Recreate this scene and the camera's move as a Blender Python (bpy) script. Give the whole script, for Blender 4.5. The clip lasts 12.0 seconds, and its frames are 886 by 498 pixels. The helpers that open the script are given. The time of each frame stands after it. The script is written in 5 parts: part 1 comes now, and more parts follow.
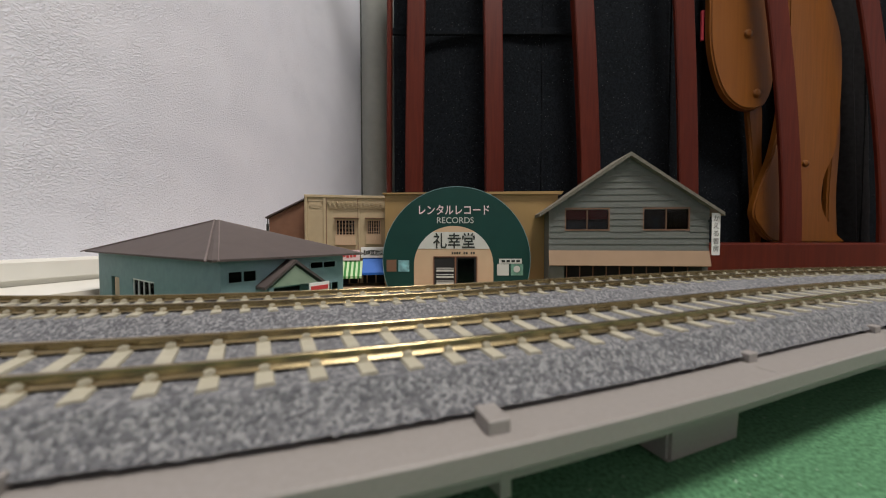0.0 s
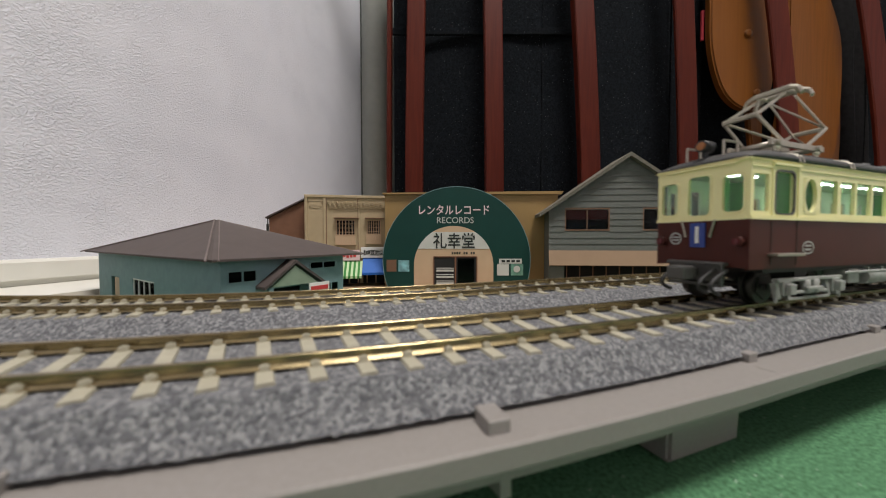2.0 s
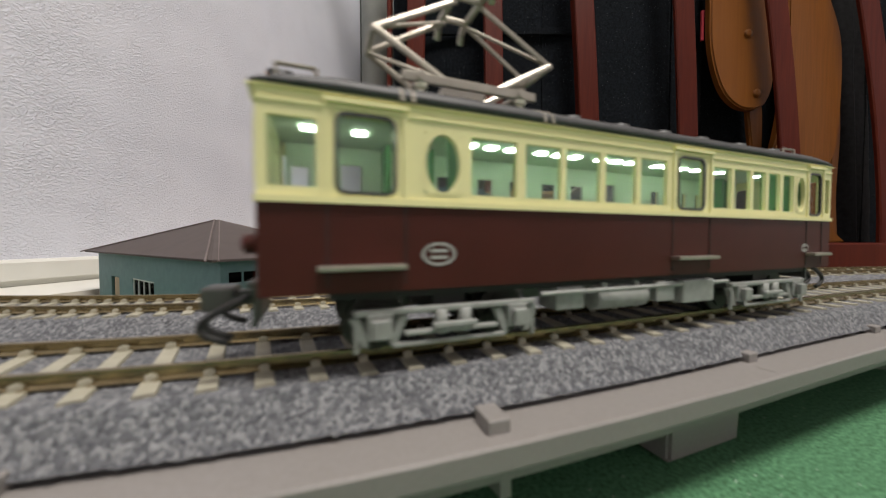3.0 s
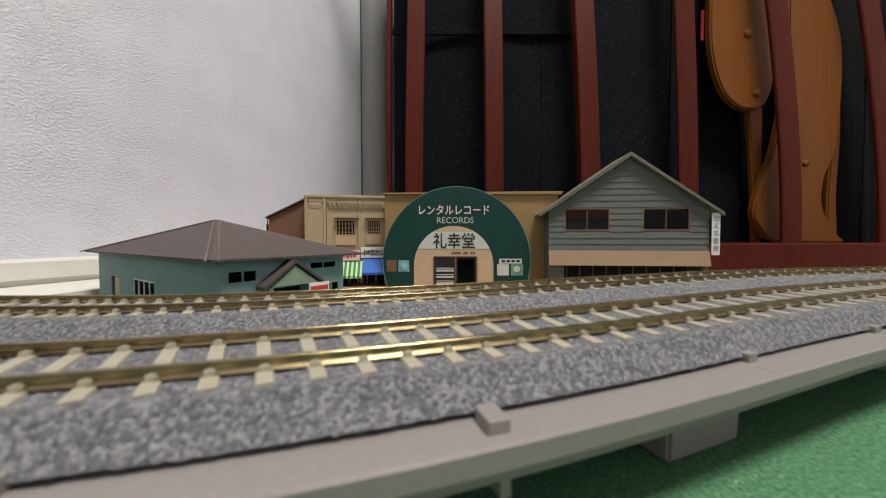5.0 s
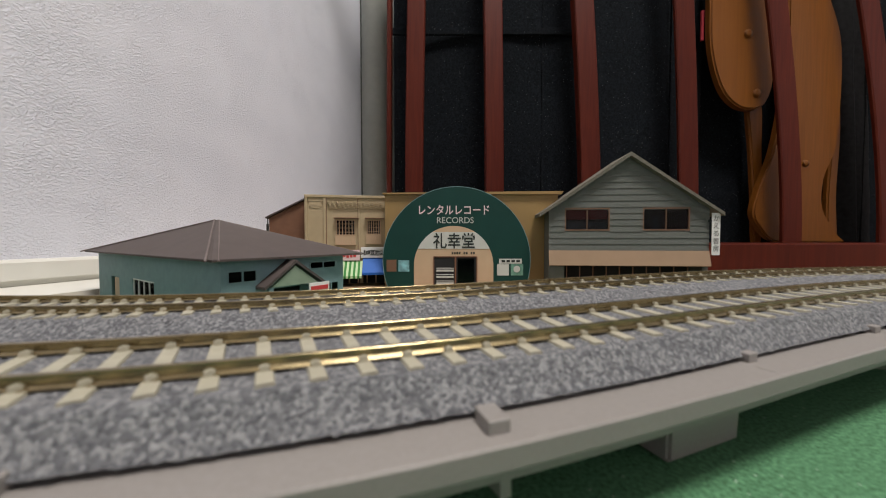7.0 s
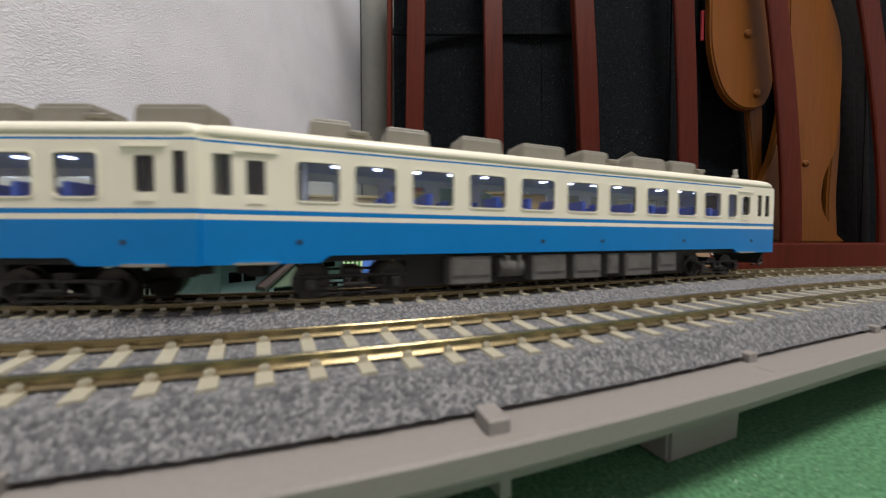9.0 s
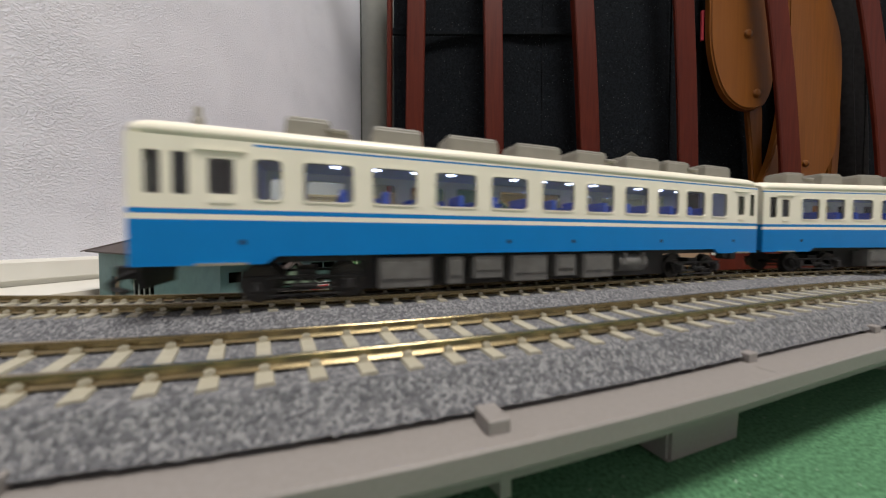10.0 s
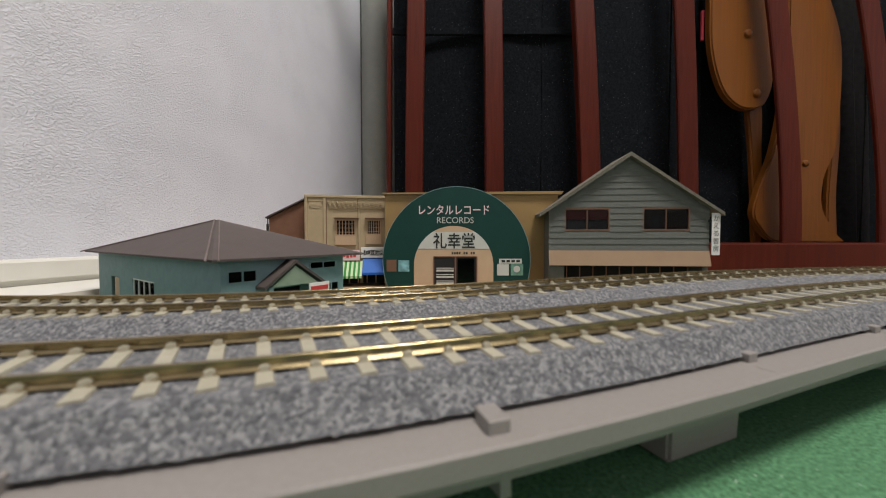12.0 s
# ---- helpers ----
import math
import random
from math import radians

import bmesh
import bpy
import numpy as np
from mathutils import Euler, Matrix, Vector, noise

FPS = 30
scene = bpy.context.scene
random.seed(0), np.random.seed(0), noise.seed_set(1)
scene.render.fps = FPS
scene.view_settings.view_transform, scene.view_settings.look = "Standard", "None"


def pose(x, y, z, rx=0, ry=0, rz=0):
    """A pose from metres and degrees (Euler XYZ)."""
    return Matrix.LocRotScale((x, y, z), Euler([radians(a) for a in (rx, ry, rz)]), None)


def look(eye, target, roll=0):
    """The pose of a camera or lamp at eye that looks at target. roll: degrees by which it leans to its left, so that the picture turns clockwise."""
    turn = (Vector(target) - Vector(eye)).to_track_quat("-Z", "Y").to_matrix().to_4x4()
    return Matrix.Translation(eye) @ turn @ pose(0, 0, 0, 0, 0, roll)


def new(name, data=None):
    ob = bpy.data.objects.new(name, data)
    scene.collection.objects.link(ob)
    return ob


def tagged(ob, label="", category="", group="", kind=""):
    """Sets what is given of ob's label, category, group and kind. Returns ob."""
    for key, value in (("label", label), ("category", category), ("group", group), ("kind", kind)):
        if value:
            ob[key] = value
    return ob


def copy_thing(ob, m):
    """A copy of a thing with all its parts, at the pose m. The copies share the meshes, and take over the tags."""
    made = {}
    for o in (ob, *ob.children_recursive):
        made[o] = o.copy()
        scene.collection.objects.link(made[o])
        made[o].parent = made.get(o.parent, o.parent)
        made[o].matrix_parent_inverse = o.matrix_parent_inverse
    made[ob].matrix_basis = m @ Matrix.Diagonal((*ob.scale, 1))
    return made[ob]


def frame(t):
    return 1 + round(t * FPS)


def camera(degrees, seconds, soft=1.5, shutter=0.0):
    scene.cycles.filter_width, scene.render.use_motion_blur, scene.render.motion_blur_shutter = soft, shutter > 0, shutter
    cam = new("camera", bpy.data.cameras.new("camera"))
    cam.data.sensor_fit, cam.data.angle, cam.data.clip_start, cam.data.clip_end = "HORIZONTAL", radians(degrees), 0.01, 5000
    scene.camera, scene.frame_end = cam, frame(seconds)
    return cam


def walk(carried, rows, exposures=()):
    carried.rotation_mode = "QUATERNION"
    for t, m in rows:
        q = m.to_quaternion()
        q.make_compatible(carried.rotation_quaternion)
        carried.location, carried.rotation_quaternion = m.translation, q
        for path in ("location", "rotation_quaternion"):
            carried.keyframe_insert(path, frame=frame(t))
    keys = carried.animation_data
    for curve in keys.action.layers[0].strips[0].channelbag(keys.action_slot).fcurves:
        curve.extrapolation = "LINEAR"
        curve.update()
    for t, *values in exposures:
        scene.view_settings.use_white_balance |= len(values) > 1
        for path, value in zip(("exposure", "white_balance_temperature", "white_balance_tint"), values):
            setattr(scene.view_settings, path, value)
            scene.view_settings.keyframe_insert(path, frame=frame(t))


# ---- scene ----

U = 0.001                      # lengths below are in millimetres
ZR = 30.0                      # rail top above the green floor
EYE = (0.0, 0.0, ZR + 19.10)


def mm(x, y, z, rx=0, ry=0, rz=0):
    return pose(x * U, y * U, z * U, rx, ry, rz)


# ---- camera: it stands still beside the track ----
cam = camera(106.4, 12.0, soft=1.05, shutter=0.28)
STAND = look((0, 0, EYE[2] * U), (0, 1.0, EYE[2] * U - 0.0305))
cam.data.dof.use_dof, cam.data.dof.focus_distance, cam.data.dof.aperture_fstop = True, 0.37, 18.0
walk(cam, [(0.0, STAND), (12.0, STAND)], [(0.0, 0.0), (3.2, 0.0), (5.0, 0.10), (5.6, 0.03), (7.0, 0.02), (8.8, 0.0), (12.0, 0.0)])

# ---- light: a room with a ceiling lamp ----
world = bpy.data.worlds.new("room_air")
world.use_nodes = True
world.node_tree.nodes["Background"].inputs[0].default_value = (0.75, 0.8, 0.9, 1)
world.node_tree.nodes["Background"].inputs[1].default_value = 0.03
scene.world = world


def area(name, x, y, z, size_x, size_y, power, colour, target):
    d = bpy.data.lights.new(name, "AREA")
    d.shape, d.size, d.size_y, d.energy, d.color = "RECTANGLE", size_x, size_y, power, colour
    ob = new(name, d)
    ob.matrix_world = look((x, y, z), target)
    return ob


area("ceiling_lamp_light", 0.52, -0.40, 2.30, 0.80, 0.50, 67, (1.0, 0.94, 0.885), (0.52, -0.39, 0))


# ---- materials ----
def material(name, colour, rough=0.5, metal=0.0, noise_size=0.0, amount=0.12, bump=0.0, bump_size=0.0, gloss=0.5,
             dirt=0.0, dirt_size=30.0, dirt_colour=(0.05, 0.045, 0.04), island=0.0, emit=0.0):
    """Colour with fine grain (sizes in millimetres), larger stains and a fine relief."""
    m = bpy.data.materials.new(name)
    m.use_nodes = True
    nt = m.node_tree
    nd, lk = nt.nodes, nt.links
    b = nd["Principled BSDF"]
    b.inputs["Roughness"].default_value = rough
    b.inputs["Metallic"].default_value = metal
    b.inputs["Specular IOR Level"].default_value = gloss
    b.inputs["Base Color"].default_value = (*colour, 1)
    out = None
    co = nd.new("ShaderNodeTexCoord").outputs["Object"]
    if noise_size:
        n = nd.new("ShaderNodeTexNoise")
        n.inputs["Scale"].default_value = 1000.0 / noise_size
        n.inputs["Detail"].default_value = 5
        lk.new(co, n.inputs["Vector"])
        r = nd.new("ShaderNodeMapRange")
        r.inputs["From Min"].default_value, r.inputs["From Max"].default_value = 0.3, 0.7
        r.inputs["To Min"].default_value, r.inputs["To Max"].default_value = 1 - amount, 1 + amount
        lk.new(n.outputs["Fac"], r.inputs["Value"])
        v = nd.new("ShaderNodeVectorMath")
        v.operation = "SCALE"
        v.inputs[0].default_value = colour
        lk.new(r.outputs["Result"], v.inputs["Scale"])
        out = v.outputs["Vector"]
    if dirt:
        n = nd.new("ShaderNodeTexNoise")
        n.inputs["Scale"].default_value = 1000.0 / dirt_size
        n.inputs["Detail"].default_value = 7
        n.inputs["Roughness"].default_value = 0.65
        lk.new(co, n.inputs["Vector"])
        r = nd.new("ShaderNodeMapRange")
        r.inputs["From Min"].default_value, r.inputs["From Max"].default_value = 0.45, 0.75
        r.inputs["To Min"].default_value, r.inputs["To Max"].default_value = 0, dirt
        lk.new(n.outputs["Fac"], r.inputs["Value"])
        x = nd.new("ShaderNodeMix")
        x.data_type = "RGBA"
        lk.new(r.outputs["Result"], x.inputs["Factor"])
        if out:
            lk.new(out, x.inputs["A"])
        else:
            x.inputs["A"].default_value = (*colour, 1)
        x.inputs["B"].default_value = (*dirt_colour, 1)
        out = x.outputs["Result"]
    if island:
        g = nd.new("ShaderNodeNewGeometry")
        o = nd.new("ShaderNodeObjectInfo")
        s = nd.new("ShaderNodeMath")
        s.operation = "ADD"
        lk.new(g.outputs["Random Per Island"], s.inputs[0])
        lk.new(o.outputs["Random"], s.inputs[1])
        r = nd.new("ShaderNodeMapRange")
        r.inputs["From Max"].default_value = 2
        r.inputs["To Min"].default_value, r.inputs["To Max"].default_value = 1 - island, 1 + island
        lk.new(s.outputs[0], r.inputs["Value"])
        v = nd.new("ShaderNodeVectorMath")
        v.operation = "SCALE"
        if out:
            lk.new(out, v.inputs[0])
        else:
            v.inputs[0].default_value = colour
        lk.new(r.outputs["Result"], v.inputs["Scale"])
        out = v.outputs["Vector"]
    if out:
        lk.new(out, b.inputs["Base Color"])
    if bump:
        n = nd.new("ShaderNodeTexNoise")
        n.inputs["Scale"].default_value = 1000.0 / (bump_size or noise_size or 2)
        n.inputs["Detail"].default_value = 4
        lk.new(co, n.inputs["Vector"])
        p = nd.new("ShaderNodeBump")
        p.inputs["Strength"].default_value = 1.0
        p.inputs["Distance"].default_value = bump * U
        lk.new(n.outputs["Fac"], p.inputs["Height"])
        lk.new(p.outputs["Normal"], b.inputs["Normal"])
    if emit:
        b.inputs["Emission Color"].default_value = (*colour, 1)
        b.inputs["Emission Strength"].default_value = emit
    return m


def ballast_material():
    """Moulded grey ballast with light and dark grains of about a millimetre."""
    m = bpy.data.materials.new("grey_ballast")
    m.use_nodes = True
    nd, lk = m.node_tree.nodes, m.node_tree.links
    b = nd["Principled BSDF"]
    b.inputs["Roughness"].default_value = 0.85
    co = nd.new("ShaderNodeTexCoord").outputs["Object"]
    vo = nd.new("ShaderNodeTexVoronoi")
    vo.inputs["Scale"].default_value = 1650.0
    vo.inputs["Randomness"].default_value = 1.0
    lk.new(co, vo.inputs["Vector"])
    no = nd.new("ShaderNodeTexNoise")
    no.inputs["Scale"].default_value = 1000.0
    no.inputs["Detail"].default_value = 2
    lk.new(co, no.inputs["Vector"])
    sep = nd.new("ShaderNodeSeparateColor")
    lk.new(vo.outputs["Color"], sep.inputs[0])
    ad = nd.new("ShaderNodeMath")
    ad.operation = "ADD"
    lk.new(sep.outputs[0], ad.inputs[0])
    lk.new(no.outputs["Fac"], ad.inputs[1])
    ra = nd.new("ShaderNodeValToRGB")
    ra.color_ramp.elements[0].position, ra.color_ramp.elements[0].color = 0.20, (0.055, 0.057, 0.064, 1)
    ra.color_ramp.elements[1].position, ra.color_ramp.elements[1].color = 0.88, (0.225, 0.23, 0.236, 1)
    e = ra.color_ramp.elements.new(0.45)
    e.color = (0.086, 0.089, 0.098, 1)
    e = ra.color_ramp.elements.new(0.66)
    e.color = (0.128, 0.131, 0.140, 1)
    mu = nd.new("ShaderNodeMath")
    mu.operation = "MULTIPLY"
    mu.inputs[1].default_value = 0.62
    lk.new(ad.outputs[0], mu.inputs[0])
    lk.new(mu.outputs[0], ra.inputs["Fac"])
    lk.new(ra.outputs["Color"], b.inputs["Base Color"])
    bu = nd.new("ShaderNodeBump")
    bu.inputs["Distance"].default_value = 0.22 * U
    bu.inputs["Strength"].default_value = 0.9
    bu.invert = True
    lk.new(vo.outputs["Distance"], bu.inputs["Height"])
    lk.new(bu.outputs["Normal"], b.inputs["Normal"])
    return m


def wallpaper_material():
    """White embossed vinyl wallpaper: short raised flecks of a few millimetres."""
    m = bpy.data.materials.new("white_embossed_wallpaper")
    m.use_nodes = True
    nd, lk = m.node_tree.nodes, m.node_tree.links
    b = nd["Principled BSDF"]
    b.inputs["Roughness"].default_value = 0.62
    co = nd.new("ShaderNodeTexCoord").outputs["Object"]
    n1 = nd.new("ShaderNodeTexNoise")
    n1.inputs["Scale"].default_value = 330.0
    n1.inputs["Detail"].default_value = 3
    n1.inputs["Distortion"].default_value = 0.6
    n1.inputs["Roughness"].default_value = 0.6
    mp = nd.new("ShaderNodeMapping")
    mp.inputs["Rotation"].default_value = (0, 0.9, 0)
    mp.inputs["Scale"].default_value = (1.0, 1.0, 1.5)
    lk.new(co, mp.inputs["Vector"])
    lk.new(mp.outputs["Vector"], n1.inputs["Vector"])
    n2 = nd.new("ShaderNodeTexNoise")
    n2.inputs["Scale"].default_value = 9.0
    n2.inputs["Detail"].default_value = 4
    lk.new(co, n2.inputs["Vector"])
    ra = nd.new("ShaderNodeValToRGB")
    ra.color_ramp.elements[0].position, ra.color_ramp.elements[0].color = 0.3, (0.69, 0.705, 0.775, 1)
    ra.color_ramp.elements[1].position, ra.color_ramp.elements[1].color = 0.7, (0.75, 0.76, 0.825, 1)
    lk.new(n2.outputs["Fac"], ra.inputs["Fac"])
    lk.new(ra.outputs["Color"], b.inputs["Base Color"])
    st = nd.new("ShaderNodeMapRange")
    st.inputs["From Min"].default_value, st.inputs["From Max"].default_value = 0.42, 0.62
    st.interpolation_type = "SMOOTHSTEP"
    lk.new(n1.outputs["Fac"], st.inputs["Value"])
    bu = nd.new("ShaderNodeBump")
    bu.inputs["Distance"].default_value = 0.75 * U
    bu.inputs["Strength"].default_value = 0.8
    n3 = nd.new("ShaderNodeTexNoise")
    n3.inputs["Scale"].default_value = 22.0
    n3.inputs["Detail"].default_value = 2
    lk.new(co, n3.inputs["Vector"])
    amt = nd.new("ShaderNodeMapRange")
    amt.inputs["From Min"].default_value, amt.inputs["From Max"].default_value = 0.35, 0.65
    amt.inputs["To Min"].default_value, amt.inputs["To Max"].default_value = 0.35, 1.0
    lk.new(n3.outputs["Fac"], amt.inputs["Value"])
    mu = nd.new("ShaderNodeMath")
    mu.operation = "MULTIPLY"
    lk.new(st.outputs["Result"], mu.inputs[0])
    lk.new(amt.outputs["Result"], mu.inputs[1])
    lk.new(mu.outputs[0], bu.inputs["Height"])
    lk.new(bu.outputs["Normal"], b.inputs["Normal"])
    return m


def glass_material(name, tint, gloss):
    m = bpy.data.materials.new(name)
    m.use_nodes = True
    nd, lk = m.node_tree.nodes, m.node_tree.links
    tr = nd.new("ShaderNodeBsdfTransparent")
    tr.inputs["Color"].default_value = (*tint, 1)
    gl = nd.new("ShaderNodeBsdfGlossy")
    gl.inputs["Roughness"].default_value = 0.04
    mx = nd.new("ShaderNodeMixShader")
    mx.inputs["Fac"].default_value = gloss
    lk.new(tr.outputs[0], mx.inputs[1])
    lk.new(gl.outputs[0], mx.inputs[2])
    lk.new(mx.outputs[0], nd["Material Output"].inputs["Surface"])
    return m


def wood_material(name, dark, light, rough, grain_mm=3.0, stretch=0.06, gloss=0.5):
    """Grain that runs along z."""
    m = bpy.data.materials.new(name)
    m.use_nodes = True
    nd, lk = m.node_tree.nodes, m.node_tree.links
    b = nd["Principled BSDF"]
    b.inputs["Roughness"].default_value = rough
    b.inputs["Specular IOR Level"].default_value = gloss
    mp = nd.new("ShaderNodeMapping")
    mp.inputs["Scale"].default_value = (1, 1, stretch)
    lk.new(nd.new("ShaderNodeTexCoord").outputs["Object"], mp.inputs["Vector"])
    n = nd.new("ShaderNodeTexNoise")
    n.inputs["Scale"].default_value = 1000.0 / grain_mm
    n.inputs["Detail"].default_value = 6
    n.inputs["Distortion"].default_value = 0.4
    lk.new(mp.outputs["Vector"], n.inputs["Vector"])
    n2 = nd.new("ShaderNodeTexNoise")
    n2.inputs["Scale"].default_value = 14
    n2.inputs["Detail"].default_value = 3
    lk.new(mp.outputs["Vector"], n2.inputs["Vector"])
    ad = nd.new("ShaderNodeMath")
    lk.new(n.outputs["Fac"], ad.inputs[0])
    lk.new(n2.outputs["Fac"], ad.inputs[1])
    ra = nd.new("ShaderNodeMapRange")
    ra.inputs["From Min"].default_value, ra.inputs["From Max"].default_value = 0.7, 1.3
    lk.new(ad.outputs[0], ra.inputs["Value"])
    x = nd.new("ShaderNodeMix")
    x.data_type = "RGBA"
    x.inputs["A"].default_value, x.inputs["B"].default_value = (*dark, 1), (*light, 1)
    lk.new(ra.outputs["Result"], x.inputs["Factor"])
    lk.new(x.outputs["Result"], b.inputs["Base Color"])
    bu = nd.new("ShaderNodeBump")
    bu.inputs["Distance"].default_value = 0.08 * U
    lk.new(n.outputs["Fac"], bu.inputs["Height"])
    lk.new(bu.outputs["Normal"], b.inputs["Normal"])
    return m


M_BALLAST = ballast_material()
M_WALL = wallpaper_material()
M_GLASS = glass_material("clear_window_plastic", (0.94, 0.97, 0.96), 0.04)
M_DARKGLASS = glass_material("dark_window_plastic", (0.5, 0.52, 0.52), 0.015)
M_FELT = material("green_felt", (0.078, 0.188, 0.098), 0.95, noise_size=1.0, amount=0.5, bump=0.25, bump_size=0.6, dirt=0.25,
                  dirt_size=14, dirt_colour=(0.10, 0.24, 0.13), gloss=0.1)
M_DECK = material("grey_deck_plastic", (0.235, 0.22, 0.208), 0.5, noise_size=0.8, amount=0.05, bump=0.02, dirt=0.25, dirt_size=40,
                  dirt_colour=(0.24, 0.22, 0.2))
M_SLEEPER = material("pale_sleeper_plastic", (0.37, 0.35, 0.27), 0.6, noise_size=1.5, amount=0.08, island=0.08, dirt=0.25, dirt_size=6,
                     dirt_colour=(0.3, 0.28, 0.22))
M_BRASS = material("brass_rail", (0.33, 0.27, 0.155), 0.27, 1.0, noise_size=3, amount=0.15, dirt=0.5, dirt_size=12,
                   dirt_colour=(0.22, 0.16, 0.08))
M_TRIM = material("cream_skirting", (0.72, 0.71, 0.65), 0.4, noise_size=30, amount=0.03)
M_REDWOOD = wood_material("red_stained_wood", (0.046, 0.0062, 0.0032), (0.08, 0.0128, 0.0055), 0.45, 5, gloss=0.14)
M_HONEYWOOD = wood_material("honey_wood", (0.12, 0.040, 0.005), (0.16, 0.056, 0.008), 0.42, 4, 0.04, gloss=0.22)
M_DENIM = material("black_woven_cloth", (0.0052, 0.0064, 0.0080), 0.95, noise_size=1.2, amount=0.8, bump=0.4, bump_size=1.0, gloss=0.05,
                   dirt=0.7, dirt_size=4.5, dirt_colour=(0.017, 0.021, 0.026))


def add_lint(m, cell_mm, colour):
    """Sparse pale specks of lint on a dark cloth."""
    nd, lk = m.node_tree.nodes, m.node_tree.links
    b = nd["Principled BSDF"]
    old = b.inputs["Base Color"].links[0].from_socket
    vo = nd.new("ShaderNodeTexVoronoi")
    vo.inputs["Scale"].default_value = 1000.0 / cell_mm
    lk.new(nd.new("ShaderNodeTexCoord").outputs["Object"], vo.inputs["Vector"])
    lt = nd.new("ShaderNodeMath")
    lt.operation = "LESS_THAN"
    lt.inputs[1].default_value = 0.09
    lk.new(vo.outputs["Distance"], lt.inputs[0])
    x = nd.new("ShaderNodeMix")
    x.data_type = "RGBA"
    lk.new(lt.outputs[0], x.inputs["Factor"])
    lk.new(old, x.inputs["A"])
    x.inputs["B"].default_value = (*colour, 1)
    lk.new(x.outputs["Result"], b.inputs["Base Color"])


add_lint(M_DENIM, 7.0, (0.10, 0.105, 0.11))
add_lint(M_FELT, 3.6, (0.22, 0.34, 0.24))
M_LEATHER = material("worn_black_leather", (0.006, 0.006, 0.0065), 0.75, noise_size=9, amount=0.5, gloss=0.08, bump=0.8, bump_size=14, dirt=0.35, dirt_size=22,
                     dirt_colour=(0.013, 0.0125, 0.012))
M_HOOD = material("dull_tan_card", (0.30, 0.20, 0.125), 0.65, noise_size=15, amount=0.05)
M_DARKFRAME = material("dark_metal_frame", (0.10, 0.10, 0.095), 0.4, 0.6)
M_EMBLEM = material("grey_white_emblem", (0.42, 0.42, 0.40), 0.5)
M_CREAM = material("tram_cream_paint", (0.87, 0.81, 0.43), 0.4, noise_size=8, amount=0.03)
M_BROWN = material("tram_brown_paint", (0.060, 0.0125, 0.0085), 0.45, noise_size=8, amount=0.08, gloss=0.25)
M_ROOFGREY = material("tram_dark_roof", (0.055, 0.055, 0.055), 0.55, noise_size=4, amount=0.15)
M_GEAR = material("grey_running_gear", (0.30, 0.31, 0.29), 0.5, noise_size=2, amount=0.15, dirt=0.4, dirt_size=5, dirt_colour=(0.12, 0.11, 0.1))
M_BLACKGEAR = material("black_running_gear", (0.011, 0.0105, 0.010), 0.6, noise_size=2, amount=0.2)
M_GREYBOX = material("grey_underfloor_plastic", (0.25, 0.245, 0.23), 0.55, noise_size=3, amount=0.1, dirt=0.3, dirt_size=8)
M_UNDERBOX = material("dark_grey_underfloor_plastic", (0.12, 0.12, 0.112), 0.55, noise_size=3, amount=0.15, dirt=0.5, dirt_size=8)
M_METAL = material("pale_metal", (0.42, 0.39, 0.33), 0.35, 0.8, noise_size=3, amount=0.1)
M_WHEEL = material("wheel_metal", (0.05, 0.047, 0.043), 0.45, 0.8)
M_WHITE = material("white_print", (0.75, 0.75, 0.73), 0.5)
M_IVORY = material("railcar_ivory_paint", (0.86, 0.825, 0.69), 0.32, noise_size=10, amount=0.02)
M_BLUE = material("railcar_blue_paint", (0.0003, 0.19, 0.54), 0.34, noise_size=10, amount=0.03, gloss=0.22)
M_SEATBLUE = material("blue_seat_plastic", (0.006, 0.075, 0.62), 0.5)
M_ACGREY = material("grey_roof_unit_plastic", (0.21, 0.2, 0.17), 0.55, noise_size=4, amount=0.06)
M_INSIDE = material("pale_interior", (0.62, 0.74, 0.58), 0.6)
M_INBLUE = material("dim_blue_interior", (0.50, 0.52, 0.74), 0.6)
M_INGREEN = material("green_interior", (0.07, 0.28, 0.08), 0.6)
M_LAMPCOOL = material("cool_interior_lamp", (0.60, 0.66, 1.0), 0.5, emit=9.0)
M_LAMPGREEN = material("white_interior_lamp", (0.84, 1.0, 0.80), 0.5, emit=15.0)
M_REDLAMP = material("red_tail_lamp", (1.0, 0.08, 0.10), 0.3, emit=3)
M_TAILRED = material("dark_red_lens", (0.10, 0.010, 0.014), 0.25)
M_AMBER = material("amber_lens", (0.36, 0.13, 0.04), 0.2)
M_DEST = material("amber_lamp", (1.0, 0.45, 0.15), 0.3, emit=1.6)
M_HEADLAMP = material("pale_head_lamp", (1.0, 0.93, 0.78), 0.3, emit=1.5)
M_BLACK = material("black_plastic", (0.012, 0.012, 0.012), 0.5)
M_TEAL = material("teal_wall_print", (0.19, 0.30, 0.315), 0.75, noise_size=6, amount=0.08, dirt=0.2, dirt_size=25, dirt_colour=(0.09, 0.18, 0.185))
M_ROOFBROWN = material("brown_roof_card", (0.072, 0.056, 0.052), 0.7, noise_size=12, amount=0.08, bump=0.03, bump_size=1.5, dirt=0.25, dirt_size=35,
                       dirt_colour=(0.06, 0.046, 0.043))
M_BEIGE = material("beige_wall_plastic", (0.42, 0.335, 0.205), 0.65, noise_size=5, amount=0.06, dirt=0.3, dirt_size=20, dirt_colour=(0.26, 0.2, 0.12))
